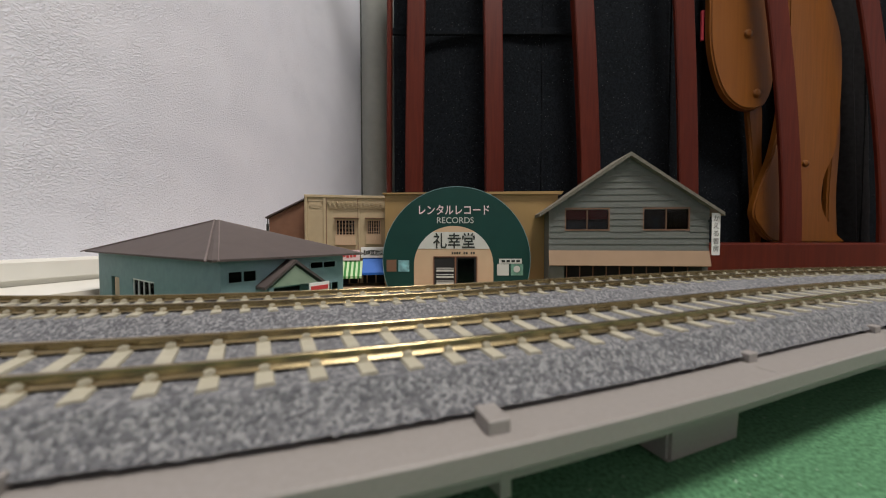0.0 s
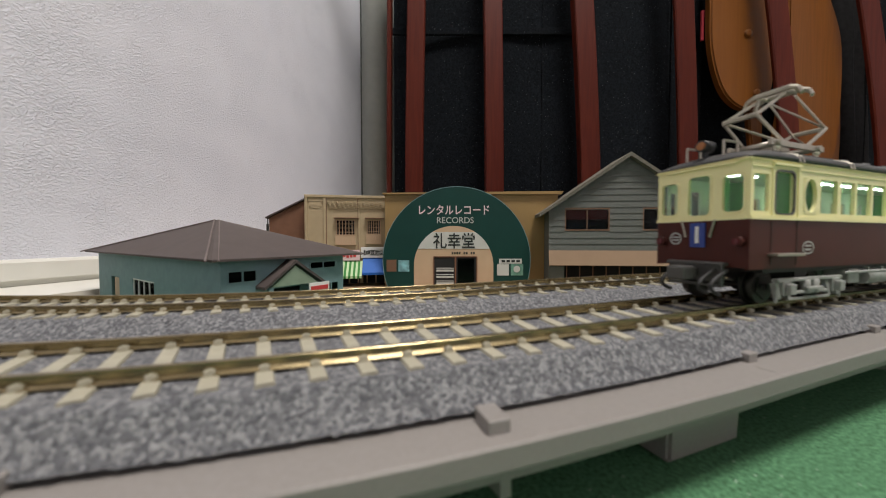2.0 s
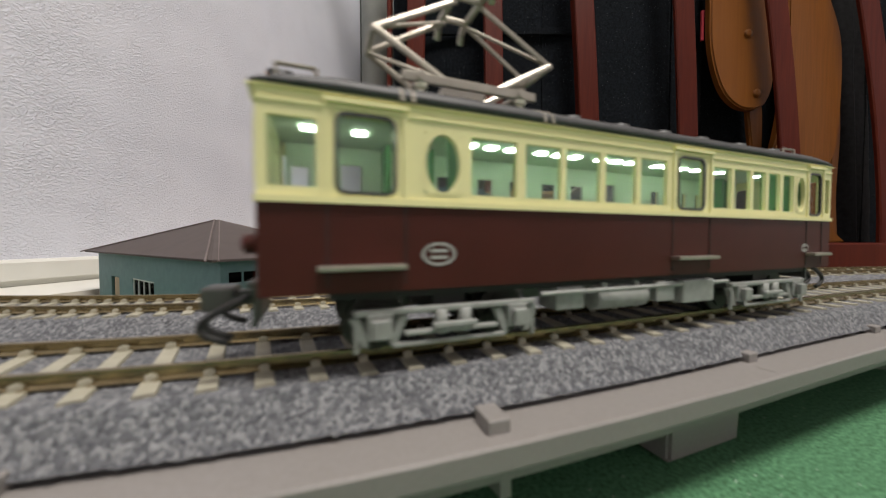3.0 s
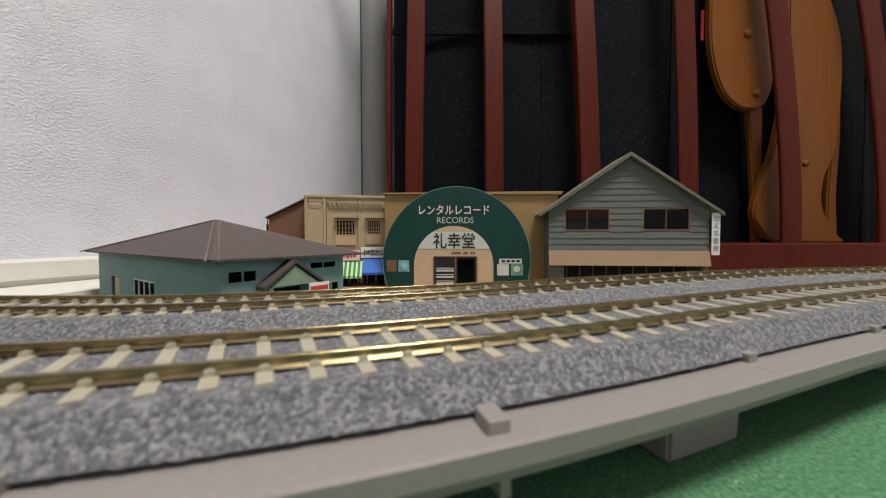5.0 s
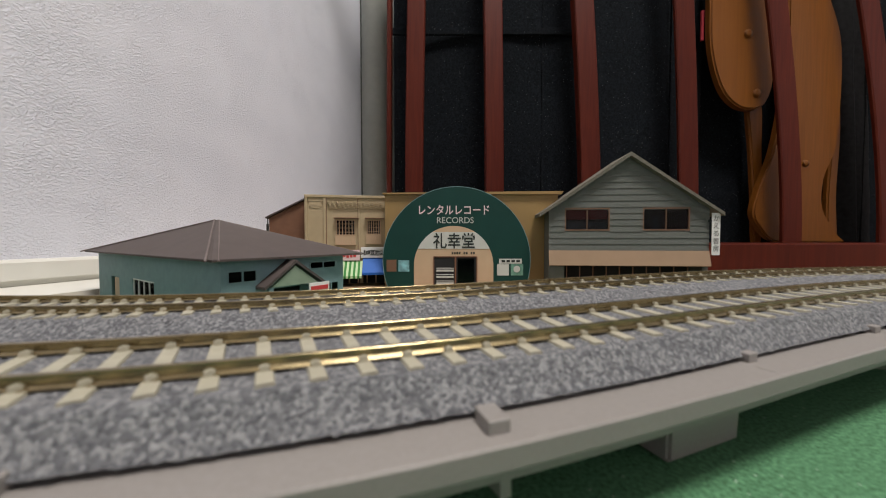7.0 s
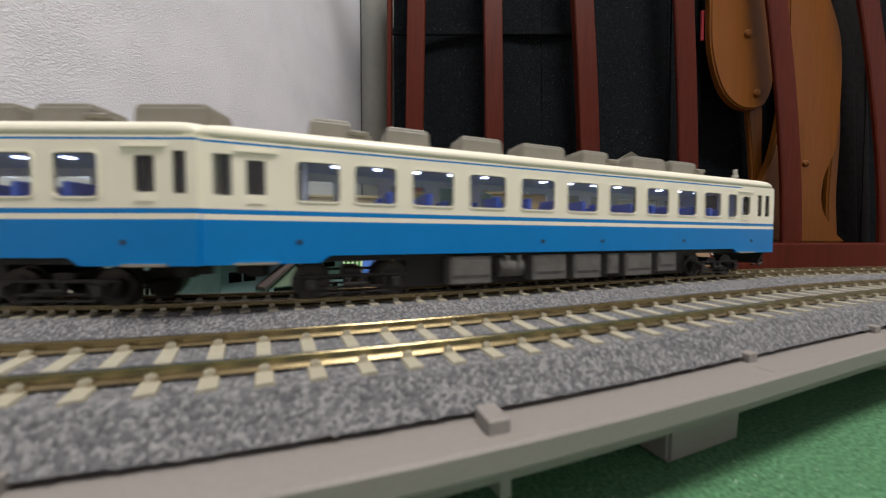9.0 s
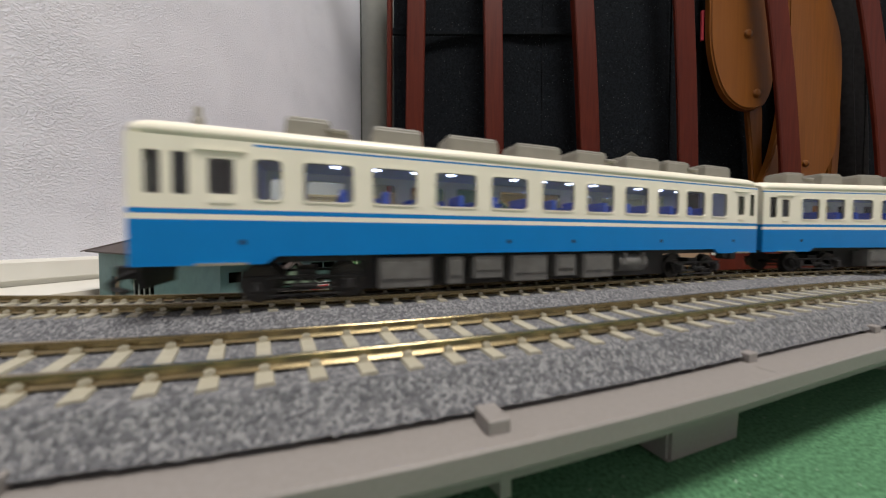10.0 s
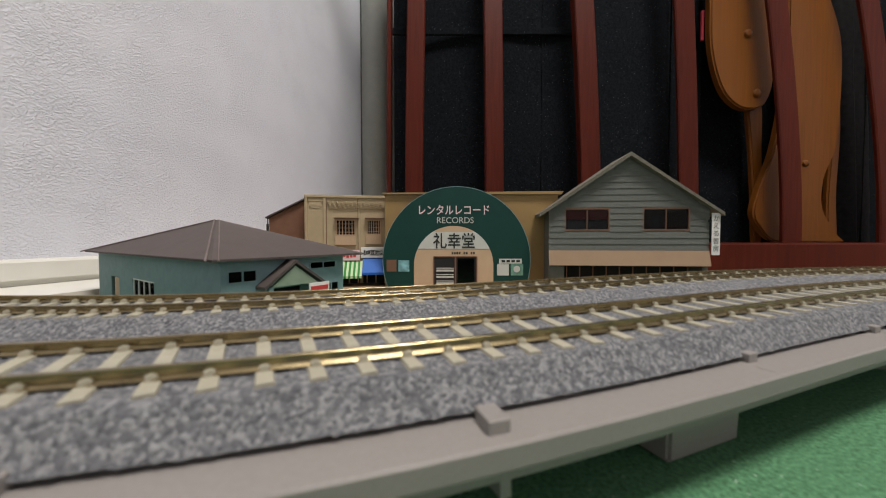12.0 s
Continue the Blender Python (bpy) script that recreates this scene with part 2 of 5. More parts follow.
M_SHEDBROWN = material("brown_shed_card", (0.16, 0.075, 0.04), 0.75, noise_size=6, amount=0.1)
M_TANBOX = material("tan_card", (0.29, 0.185, 0.068), 0.55, noise_size=40, amount=0.08, dirt=0.3, dirt_size=60, dirt_colour=(0.24, 0.15, 0.06))
M_SIGNGREEN = material("dark_green_print", (0.006, 0.043, 0.036), 0.55, gloss=0.25, noise_size=20, amount=0.06)
M_SIGNTAN = material("tan_print", (0.52, 0.37, 0.24), 0.55, noise_size=15, amount=0.04)
M_SIGNGREY = material("pale_grey_print", (0.52, 0.53, 0.50), 0.55, noise_size=15, amount=0.03)
M_PINK = material("pale_pink_print", (0.78, 0.60, 0.62), 0.55)
M_INK = material("black_print", (0.012, 0.018, 0.016), 0.5)
M_SIDING = material("grey_green_siding", (0.110, 0.119, 0.107), 0.7, noise_size=4, amount=0.07, island=0.10, dirt=0.25, dirt_size=18, dirt_colour=(0.11, 0.12, 0.11))
M_ROOFEDGE = material("weathered_grey_roof", (0.13, 0.12, 0.095), 0.75, noise_size=3, amount=0.15)
M_FRAME = material("brown_window_frame", (0.16, 0.085, 0.05), 0.6)
# near-black stands in for the shade inside houses and railcar ends
M_INSHADE = material("painted_inside_shade", (0.012, 0.012, 0.013), 0.8)
M_AWNGREEN = material("green_awning_cloth", (0.025, 0.19, 0.03), 0.7)
M_AWNBLUE = material("blue_awning_cloth", (0.006, 0.10, 0.42), 0.6)
M_REDPRINT = material("red_print", (0.55, 0.05, 0.05), 0.55)
M_REDTAG = material("red_woven_tag", (0.26, 0.008, 0.02), 0.7)
M_CEIL = material("white_ceiling_paint", (0.8, 0.8, 0.79), 0.8, noise_size=20, amount=0.02)
M_FLOORBOARD = wood_material("pale_floor_wood", (0.30, 0.20, 0.12), (0.42, 0.30, 0.19), 0.4, 8)
M_RIDGE = material("worn_ridge_card", (0.16, 0.13, 0.122), 0.7, noise_size=6, amount=0.1)
M_COLUMN = material("dark_grey_green_wall", (0.07, 0.08, 0.072), 0.6, noise_size=20, amount=0.05)


# ---- mesh helpers (millimetres) ----
CUT = 0.0                      # parts end at this height, where their thing is set that much lower


def box(bm, x0, x1, y0, y1, z0, z1, mi=0, bevel=0.0):
    vs = [bm.verts.new(p) for p in ((x0, y0, z0), (x1, y0, z0), (x1, y1, z0), (x0, y1, z0), (x0, y0, z1), (x1, y0, z1), (x1, y1, z1), (x0, y1, z1))]
    fs = [bm.faces.new([vs[i] for i in f]) for f in ((3, 2, 1, 0), (4, 5, 6, 7), (0, 1, 5, 4), (1, 2, 6, 5), (2, 3, 7, 6), (3, 0, 4, 7))]
    for f in fs:
        f.material_index = mi
    if bevel:
        es = list({e for f in fs for e in f.edges})
        r = bmesh.ops.bevel(bm, geom=es, offset=bevel, segments=2, affect="EDGES", profile=0.5, material=mi)
    return bm


def rod(bm, p, q, r, n=8, mi=0, r2=None):
    p, q = Vector(p), Vector(q)
    d = (q - p).normalized()
    a = d.orthogonal().normalized()
    b = d.cross(a)
    r2 = r if r2 is None else r2
    lo = [bm.verts.new(p + (a * math.cos(k * math.tau / n) + b * math.sin(k * math.tau / n)) * r) for k in range(n)]
    hi = [bm.verts.new(q + (a * math.cos(k * math.tau / n) + b * math.sin(k * math.tau / n)) * r2) for k in range(n)]
    for k in range(n):
        f = bm.faces.new((lo[k], lo[(k + 1) % n], hi[(k + 1) % n], hi[k]))
        f.material_index, f.smooth = mi, n > 6
    for c in (lo[::-1], hi):
        bm.faces.new(c).material_index = mi
    return bm


def prism(bm, pts, axis, a, b, mi=0):
    """Polygon pts (two coordinates) swept along axis from a to b. axis 'x': pts are (y, z); 'y': (x, z); 'z': (x, y)."""
    def at(p, w):
        return {"x": (w, p[0], p[1]), "y": (p[0], w, p[1]), "z": (p[0], p[1], w)}[axis]
    lo = [bm.verts.new(at(p, a)) for p in pts]
    hi = [bm.verts.new(at(p, b)) for p in pts]
    n = len(pts)
    fs = [bm.faces.new(lo), bm.faces.new(hi[::-1])]
    fs += [bm.faces.new((lo[k], hi[k], hi[(k + 1) % n], lo[(k + 1) % n])) for k in range(n)]
    for f in fs:
        f.material_index = mi
    return fs


def tube(bm, pts, r, n=8):
    """One bent tube through pts."""
    pts = [Vector(p) for p in pts]
    rings = []
    for i, p in enumerate(pts):
        d = (pts[min(i + 1, len(pts) - 1)] - pts[max(i - 1, 0)]).normalized()
        a = Vector((0, 1, 0)).cross(d)
        a = a.normalized() if a.length > 0.2 else d.orthogonal().normalized()
        b = d.cross(a)
        rings.append([bm.verts.new(p + (a * math.cos(k * math.tau / n) + b * math.sin(k * math.tau / n)) * r) for k in range(n)])
    for u, w in zip(rings, rings[1:]):
        for k in range(n):
            bm.faces.new((u[k], u[(k + 1) % n], w[(k + 1) % n], w[k])).smooth = True
    bm.faces.new(rings[0][::-1])
    bm.faces.new(rings[-1])
    return bm


def part(name, bm, mats, parent=None, label="", m=None, smooth=False):
    """Links a bmesh (millimetres) as one mesh object under parent."""
    if CUT and (m is None or abs(m.translation.z) < 1e-6):
        for v in bm.verts:
            v.co.z = max(v.co.z, CUT)
        bmesh.ops.dissolve_degenerate(bm, dist=0.0005, edges=bm.edges[:])
    bmesh.ops.recalc_face_normals(bm, faces=bm.faces[:])
    bmesh.ops.scale(bm, vec=(U, U, U), verts=bm.verts[:])
    me = bpy.data.meshes.new(name)
    bm.to_mesh(me)
    bm.free()
    for x in (mats if isinstance(mats, (list, tuple)) else [mats]):
        me.materials.append(x)
    if smooth:
        for p in me.polygons:
            p.use_smooth = True
    ob = new(name, me)
    if parent is not None:
        ob.parent = parent
    if m is not None:
        ob.matrix_basis = m
    if label:
        tagged(ob, label)
    return ob


def again(name, ob, parent, m):
    """Another object on the mesh of ob."""
    o = new(name, ob.data)
    o.parent = parent
    o.matrix_basis = m
    return o


def thing(name, m, label, category, group=""):
    ob = new(name)
    ob.matrix_basis = m
    ob.empty_display_size = 0.01
    return tagged(ob, label, category, group)


def holed(bm, x0, x1, z0, z1, y0, y1, holes, mi=None):
    """An upright wall from y0 to y1 with rectangular openings (xa, xb, za, zb); mi(x, z) picks the material."""
    xs = sorted({x0, x1, *[h[0] for h in holes], *[h[1] for h in holes]})
    cuts = {z0, z1, *[h[2] for h in holes], *[h[3] for h in holes]}
    if mi:
        cuts |= {z for z in mi(None, None) if z0 < z < z1}
    zs = sorted(cuts)
    nx, nz = len(xs) - 1, len(zs) - 1

    def solid(i, k):
        if i < 0 or k < 0 or i >= nx or k >= nz:
            return False
        x, z = (xs[i] + xs[i + 1]) / 2, (zs[k] + zs[k + 1]) / 2
        return not any(h[0] < x < h[1] and h[2] < z < h[3] for h in holes)

    memo = {}

    def v(x, y, z):
        key = (round(x, 3), round(y, 3), round(z, 3))
        if key not in memo:
            memo[key] = bm.verts.new((x, y, z))
        return memo[key]

    for i in range(nx):
        for k in range(nz):
            if not solid(i, k):
                continue
            a, b, c, d = xs[i], xs[i + 1], zs[k], zs[k + 1]
            quads = [((a, y0, c), (b, y0, c), (b, y0, d), (a, y0, d)), ((a, y1, c), (a, y1, d), (b, y1, d), (b, y1, c))]
            if not solid(i - 1, k):
                quads.append(((a, y0, c), (a, y0, d), (a, y1, d), (a, y1, c)))
            if not solid(i + 1, k):
                quads.append(((b, y0, c), (b, y1, c), (b, y1, d), (b, y0, d)))
            if not solid(i, k - 1):
                quads.append(((a, y0, c), (a, y1, c), (b, y1, c), (b, y0, c)))
            if not solid(i, k + 1):
                quads.append(((a, y0, d), (b, y0, d), (b, y1, d), (a, y1, d)))
            for qd in quads:
                f = bm.faces.new([v(*p) for p in qd])
                f.material_index = mi((a + b) / 2, (c + d) / 2) if mi else 0
    return bm


def words(name, text, size, mat, parent, m, depth=0.15, bold=0.0, width=None):
    """Raised lettering in the built-in font; width squeezes it to that many millimetres."""
    cu = bpy.data.curves.new(name, "FONT")
    cu.body, cu.size, cu.extrude, cu.offset = text, size * U, depth * U, bold * U
    cu.align_x = "CENTER"
    tmp = new(name, cu)
    dg = bpy.context.evaluated_depsgraph_get()
    me = bpy.data.meshes.new_from_object(tmp.evaluated_get(dg))
    bpy.data.objects.remove(tmp)
    me.materials.clear()
    me.materials.append(mat)
    xs = [v.co.x for v in me.vertices]
    if width and xs:
        k = width * U / (max(xs) - min(xs))
        for v in me.vertices:
            v.co.x *= k
    ob = new(name, me)
    ob.parent = parent
    ob.matrix_basis = m @ pose(0, 0, 0, 90)
    return ob


# ---- the line of the two tracks: an oval with this slightly curved side ----
GAUGE, SPACING = 16.5, 54.8


def heading(s):
    t = min(max(s / 200.0, -0.6), 1.55)
    a = 0.328 + 0.274 * t - 0.378 * t * t + 0.072 * t ** 3
    if s < -300:
        a += min((-s - 300) / 380.0, math.pi)
    if s > 420:
        a -= min((s - 420) / 600.0, math.pi)
    return a


S0, S1 = -2700, 1300
LINE = {0: (0.0, 71.53)}
for k in range(0, S1):
    x, y = LINE[k]
    a = heading(k + 0.5)
    LINE[k + 1] = (x + math.cos(a), y + math.sin(a))
for k in range(0, S0, -1):
    x, y = LINE[k]
    a = heading(k - 0.5)
    LINE[k - 1] = (x - math.cos(a), y - math.sin(a))


def on_line(s, off=0.0, z=0.0):
    """World millimetres at arc length s of the near track, off to its far side, z above the rail top."""
    k = min(max(math.floor(s), S0), S1 - 1)
    f = s - k
    x = LINE[k][0] * (1 - f) + LINE[k + 1][0] * f
    y = LINE[k][1] * (1 - f) + LINE[k + 1][1] * f
    a = heading(s)
    return Vector((x - math.sin(a) * off, y + math.cos(a) * off, ZR + z))


def sweep(profile, s_from, s_to, step, close=True, jitter=0.0, skip=()):
    """A bmesh of a cross-section (off, z) carried along the line."""
    bm = bmesh.new()
    rng = random.Random(5)
    rings = []
    n = max(1, round((s_to - s_from) / step))
    for i in range(n + 1):
        s = s_from + (s_to - s_from) * i / n
        ring = []
        for j, (o, z) in enumerate(profile):
            p = on_line(s, o, z)
            if jitter and 0 < j < len(profile) - 1:
                p += Vector((rng.gauss(0, jitter), rng.gauss(0, jitter), rng.gauss(0, jitter)))
            ring.append(bm.verts.new(p))
        rings.append(ring)
    m = len(profile)
    for a, b in zip(rings, rings[1:]):
        for j in range(m if close else m - 1):
            bm.faces.new((a[j], b[j], b[(j + 1) % m], a[(j + 1) % m]))
    if close:
        bm.faces.new(rings[0])
        bm.faces.new(rings[-1][::-1])
    return bm


# ---- the room ----
def wall(name, p, q, z0, z1, thick, mat):
    """A wall from p to q (millimetres on the floor), its room side on the line, thick to the left of p-q."""
    d = Vector((q[0] - p[0], q[1] - p[1]))
    bm = bmesh.new()
    box(bm, 0, d.length, 0, thick, z0, z1)
    ob = part(name, bm, mat, m=mm(p[0], p[1], 0, rz=math.degrees(math.atan2(d.y, d.x))))
    return tagged(ob, kind="structure")


WEST_A, WEST_B = (-415.0, 225.0), (-233.0, 950.0)
bm = bmesh.new()
box(bm, -2400, 2300, -2500, 1100, -40, -1.5)
floor = tagged(part("floor", bm, M_FLOORBOARD), "pale wooden floor", kind="structure")
bm = bmesh.new()
box(bm, -300, 980, -420, 290, -1.5, 0)
tagged(part("felt_mat", bm, M_FELT), "green felt mat under the model railway", "mat")
wall("wall_west", WEST_A, WEST_B, 0, 2400, 100, M_WALL)
wall("wall_north", WEST_B, (2200, 950), 0, 2400, 100, M_COLUMN)
bm = bmesh.new()
rod(bm, (-190, 946, 0), (-190, 946, 2395), 37, 32)
tagged(part("trim", bm, material("grey_corner_trim", (0.40, 0.42, 0.39), 0.6, noise_size=20, amount=0.05), smooth=True), "rounded grey trim in the wall corner", kind="structure")
wall("wall_east", (2200, 950), (2200, -2400), 0, 2400, 100, M_WALL)
wall("wall_south", (2200, -2400), (-1260, -2400), 0, 2400, 100, M_WALL)
wall("wall_far_west", (-1260, -2400), (-1260, 120), 0, 2400, 100, M_WALL)
wall("wall_alcove", (-1260, 120), WEST_A, 0, 2400, 100, M_WALL)
bm = bmesh.new()
box(bm, -2400, 2300, -2500, 1100, 2400, 2460)
tagged(part("ceiling", bm, M_CEIL), kind="structure")

WEST_M = mm(WEST_A[0], WEST_A[1], 0, rz=math.degrees(math.atan2(WEST_B[1] - WEST_A[1], WEST_B[0] - WEST_A[0])))
WEST_L = math.hypot(WEST_B[0] - WEST_A[0], WEST_B[1] - WEST_A[1])
bm = bmesh.new()
prism(bm, [(0, 11.6), (-13, 11.6), (-13, 27.5), (-11, 30), (0, 30.3)], "x", 0, WEST_L - 14)
board = tagged(part("baseboard", bm, M_TRIM, m=WEST_M), "cream moulded skirting board along the wall", kind="structure")
bm = bmesh.new()
prism(bm, [(0, -1.5), (-84, -1.5), (-84, 4.0), (-13.5, 6), (0, 6)], "x", 0, WEST_L - 18)
part("lower_rail", bm, M_TRIM, board)
bm = bmesh.new()
box(bm, 0, WEST_L - 20, -9, 0, 6, 11.6)
part("groove", bm, M_TRIM, board)

# ---- track: deck, ballast, rails, sleepers ----
DECK_Z = -9.0
deck = tagged(part("track_deck", sweep([(-28.2, DECK_Z), (82.0, DECK_Z), (82.0, DECK_Z - 4.2), (-28.0, DECK_Z - 4.2), (-28.6, DECK_Z - 3.6), (-28.6, DECK_Z - 0.4)],
                                       S0 + 10, S1 - 10, 6), M_DECK),
              "grey plastic viaduct deck carrying two model tracks", "track deck")
bm = sweep([(-25.6, DECK_Z - 4.0), (-24.2, DECK_Z - 4.0), (-24.2, DECK_Z - 7.4), (-25.6, DECK_Z - 7.4)], S0 + 10, S1 - 10, 8)
part("edge_beam", bm, M_DECK, deck)


def frame_at(s, off, z):
    p = on_line(s, off, z)
    return mm(p.x, p.y, p.z, rz=math.degrees(heading(s)))


bm = bmesh.new()
box(bm, -1.8, 1.8, -2.4, 2.8, -0.2, 2.1, bevel=0.3)
clip = part("clip", bm, M_DECK, deck, m=frame_at(-0.2, -23.7, DECK_Z))
for s in (-57, 67, 131, 197, 262, -121, -186):
    again("clip", clip, deck, frame_at(s, -22.6 if s < 60 else -19.6, DECK_Z))
bm = bmesh.new()
box(bm, -0.15, 0.15, -3.5, 0.06, -3.9, 0.06)
joint = part("joint", bm, M_GREYBOX, deck, m=frame_at(64, -23.9, DECK_Z))
for s in (-65, 195, -195):
    again("joint", joint, deck, frame_at(s, -23.9, DECK_Z))
bm = bmesh.new()
prism(bm, [(-1.5, 0), (9, 0), (9, -7), (4, -7), (-1.5, -6)], "x", -0.9, 0.9)
rib = part("rib", bm, M_DECK, deck, m=frame_at(1.0, -24.2, DECK_Z - 4.0))
for s in (131, 262, -121, -60):
    again("rib", rib, deck, frame_at(s, -24.2, DECK_Z - 4.0))

PIER_H = ZR + DECK_Z - 4.0
bm = bmesh.new()
lo = [(-12.5, -18), (12.5, -18), (12.5, 72), (-12.5, 72)]
vs = [bm.verts.new((x, y, 0)) for x, y in lo] + [bm.verts.new((x * 1.04, y * 1.04, PIER_H)) for x, y in lo]
for f in ((3, 2, 1, 0), (4, 5, 6, 7), (0, 1, 5, 4), (1, 2, 6, 5), (2, 3, 7, 6), (3, 0, 4, 7)):
    bm.faces.new([vs[i] for i in f])
bmesh.ops.bevel(bm, geom=bm.edges[:], offset=0.8, segments=2, affect="EDGES")
p = on_line(57.5, 0, 0)
pier = tagged(part("pier", bm, M_DECK, m=mm(p.x, p.y, 0, rz=math.degrees(heading(57.5)))), "grey plastic pier standing on the green felt", "pier", "piers under the deck")
for s in (-180, 480, -440, 700, -700, -960, -1220, -1480, -1740, -2000, -2260, -2520, 940, 1180):
    p = on_line(s, 0, 0)
    copy_thing(pier, mm(p.x, p.y, 0, rz=math.degrees(heading(s))))


def ballast_profile(step):
    pts = [(-17.5, DECK_Z), (-18.0, DECK_Z + 1.1), (-21.0, DECK_Z + 1.1)]
    key = [(-21.0, DECK_Z + 1.1), (-16.6, -2.6), (16.4, -2.6), (22, -6.2), (32.8, -6.2), (38.4, -2.6), (71.4, -2.6), (75.8, DECK_Z + 1.1)]
    for (o0, z0), (o1, z1) in zip(key, key[1:]):
        n = max(1, round((o1 - o0) / step))
        pts += [(o0 + (o1 - o0) * i / n, z0 + (z1 - z0) * i / n) for i in range(1, n + 1)]
    return pts + [(73.0, DECK_Z + 1.1), (72.5, DECK_Z)]


ballast = tagged(part("ballast", sweep(ballast_profile(0.8), -190, 420, 0.9, close=False, jitter=0.09), M_BALLAST), "grey speckled moulded ballast on the deck", "ballast", kind="stuff")
part("ballast_run", sweep(ballast_profile(6), S0 + 12, -190, 8, close=False), M_BALLAST, ballast)
part("ballast_run", sweep(ballast_profile(6), 420, S1 - 12, 8, close=False), M_BALLAST, ballast)

RAIL = [(-1.05, -2.1), (1.05, -2.1), (1.05, -1.95), (0.22, -1.35), (0.22, -0.75), (0.5, -0.6), (0.5, -0.08), (0.42, 0), (-0.42, 0), (-0.5, -0.08), (-0.5, -0.6), (-0.22, -0.75), (-0.22, -1.35), (-1.05, -1.95)]


def sleeper_positions(rows):
    """Places from (s, pitch) rows, pitch changing evenly between them."""
    s, out = rows[0][0], []
    while s < rows[-1][0]:
        out.append(s)
        for (a, pa), (b, pb) in zip(rows, rows[1:]):
            if a <= s < b:
                s += pa + (pb - pa) * (s - a) / (b - a)
                break
    return out


def track(name, off, label, rows):
    """One track: two brass rails, and its sleepers (those that lie near singly, the rest of the oval joined)."""
    tr = thing(name, Matrix(), label, "railway track", "model railway tracks")
    for side in (-1, 1):
        prof = [(o + off + side * (GAUGE / 2 + 0.45), z) for o, z in RAIL]
        part("rail", sweep(prof, S0 + 14, S1 - 14, 3), M_BRASS, tr, "brass rail")

    def one(bm, m):
        tmp = bmesh.new()
        vs = []
        for x, z in ((-1.5, 0), (1.5, 0), (1.2, 0.85), (-1.2, 0.85)):
            vs.append((x, z))
        prism(tmp, vs, "y", -15.0, 15.0)
        for c in (-1, 1):
            for d in (-1, 1):
                y = c * (GAUGE / 2 + 0.45) + d * 1.05
                box(tmp, -0.75, 0.75, y - 0.5, y + 0.5, 0.8, 1.7)
                box(tmp, -0.35, 0.35, y - 0.3, y + 0.3, 1.65, 1.9)
        me = bpy.data.meshes.new("tmp")
        tmp.to_mesh(me)
        tmp.free()
        me.transform(m)
        bm.from_mesh(me)
        bpy.data.meshes.remove(me)

    bm = bmesh.new()
    one(bm, Matrix())
    first = None
    for s in sleeper_positions(rows):
        m = frame_at(s, off, -2.95) @ Matrix.Rotation(0.0058 * min(max(6 - s, -26), 56), 4, "Z")
        if first is None:
            first = part("sleeper", bm, M_SLEEPER, tr, m=m)
        else:
            again("sleeper", first, tr, m)
    bm = bmesh.new()
    for a, b in ((S0 + 16, rows[0][0] - 7), (rows[-1][0] + 2, S1 - 16)):
        s = a
        while s < b:
            p = on_line(s, off, -2.95)
            one(bm, Matrix.Translation(p) @ Matrix.Rotation(heading(s), 4, "Z"))
            s += 8.5
    tagged(part("sleeper_run", bm, M_SLEEPER, tr), "", kind="stuff")
    return tr


track("near_track", 0.0, "brass model railway track on pale sleepers, nearer the deck edge", [(-183.5, 7.8), (-66.5, 7.8), (-20, 8.1), (40, 8.6), (100, 9.6), (420, 10.5)])
track("far_track", SPACING, "brass model railway track on pale sleepers, beside the houses", [(-193, 6.2), (-100, 6.8), (-70, 8.6), (-30, 9.0), (420, 10.0)])


# ---- slatted rack behind the houses ----
LOW = -15.0
CUT = 15.0
def slat(bm, xb, xt, w, y0, y1, z0, z1, zr):
    """A gently bowed upright slat."""
    n = 14
    rings = []
    for i in range(n + 1):
        z = z0 + (z1 - z0) * i / n
        k = max(0.0, (z - zr) / 445.0)
        x = xb + (xt - xb) * k ** 1.6
        c = 2.0
        rings.append([bm.verts.new((x + dx, y, z)) for dx, y in ((-w / 2 + c, y0), (w / 2 - c, y0), (w / 2, y0 + c), (w / 2, y1), (-w / 2, y1), (-w / 2, y0 + c))])
    for a, b in zip(rings, rings[1:]):
        for j in range(6):
            bm.faces.new((a[j], a[(j + 1) % 6], b[(j + 1) % 6], b[j]))
    bm.faces.new(rings[0][::-1])
    bm.faces.new(rings[-1])


rack = thing("slatted_rack", mm(0, 133, LOW), "red-stained wooden rack with upright slats and a low rail", "rack")
for xb, xt, w in ((-56, -50, 34), (99, 94, 34.5), (284, 264, 37), (470, 452, 37), (668, 626, 38), (854, 798, 37), (1010, 930, 38), (-104, -101, 8)):
    bm = bmesh.new()
    slat(bm, xb, xt, w, 500, 520 if xb < 400 else 507, 40, 900, 70)
    part("slat", bm, M_REDWOOD, rack)
bm = bmesh.new()
box(bm, -112, 1250, 376, 524, 0, 57, bevel=2.0)
part("bottom_rail", bm, M_REDWOOD, rack, "glossy red-brown rail")
bm = bmesh.new()
box(bm, -112, 1250, 488, 524, 880, 930, bevel=2.0)
part("top_rail", bm, M_REDWOOD, rack)


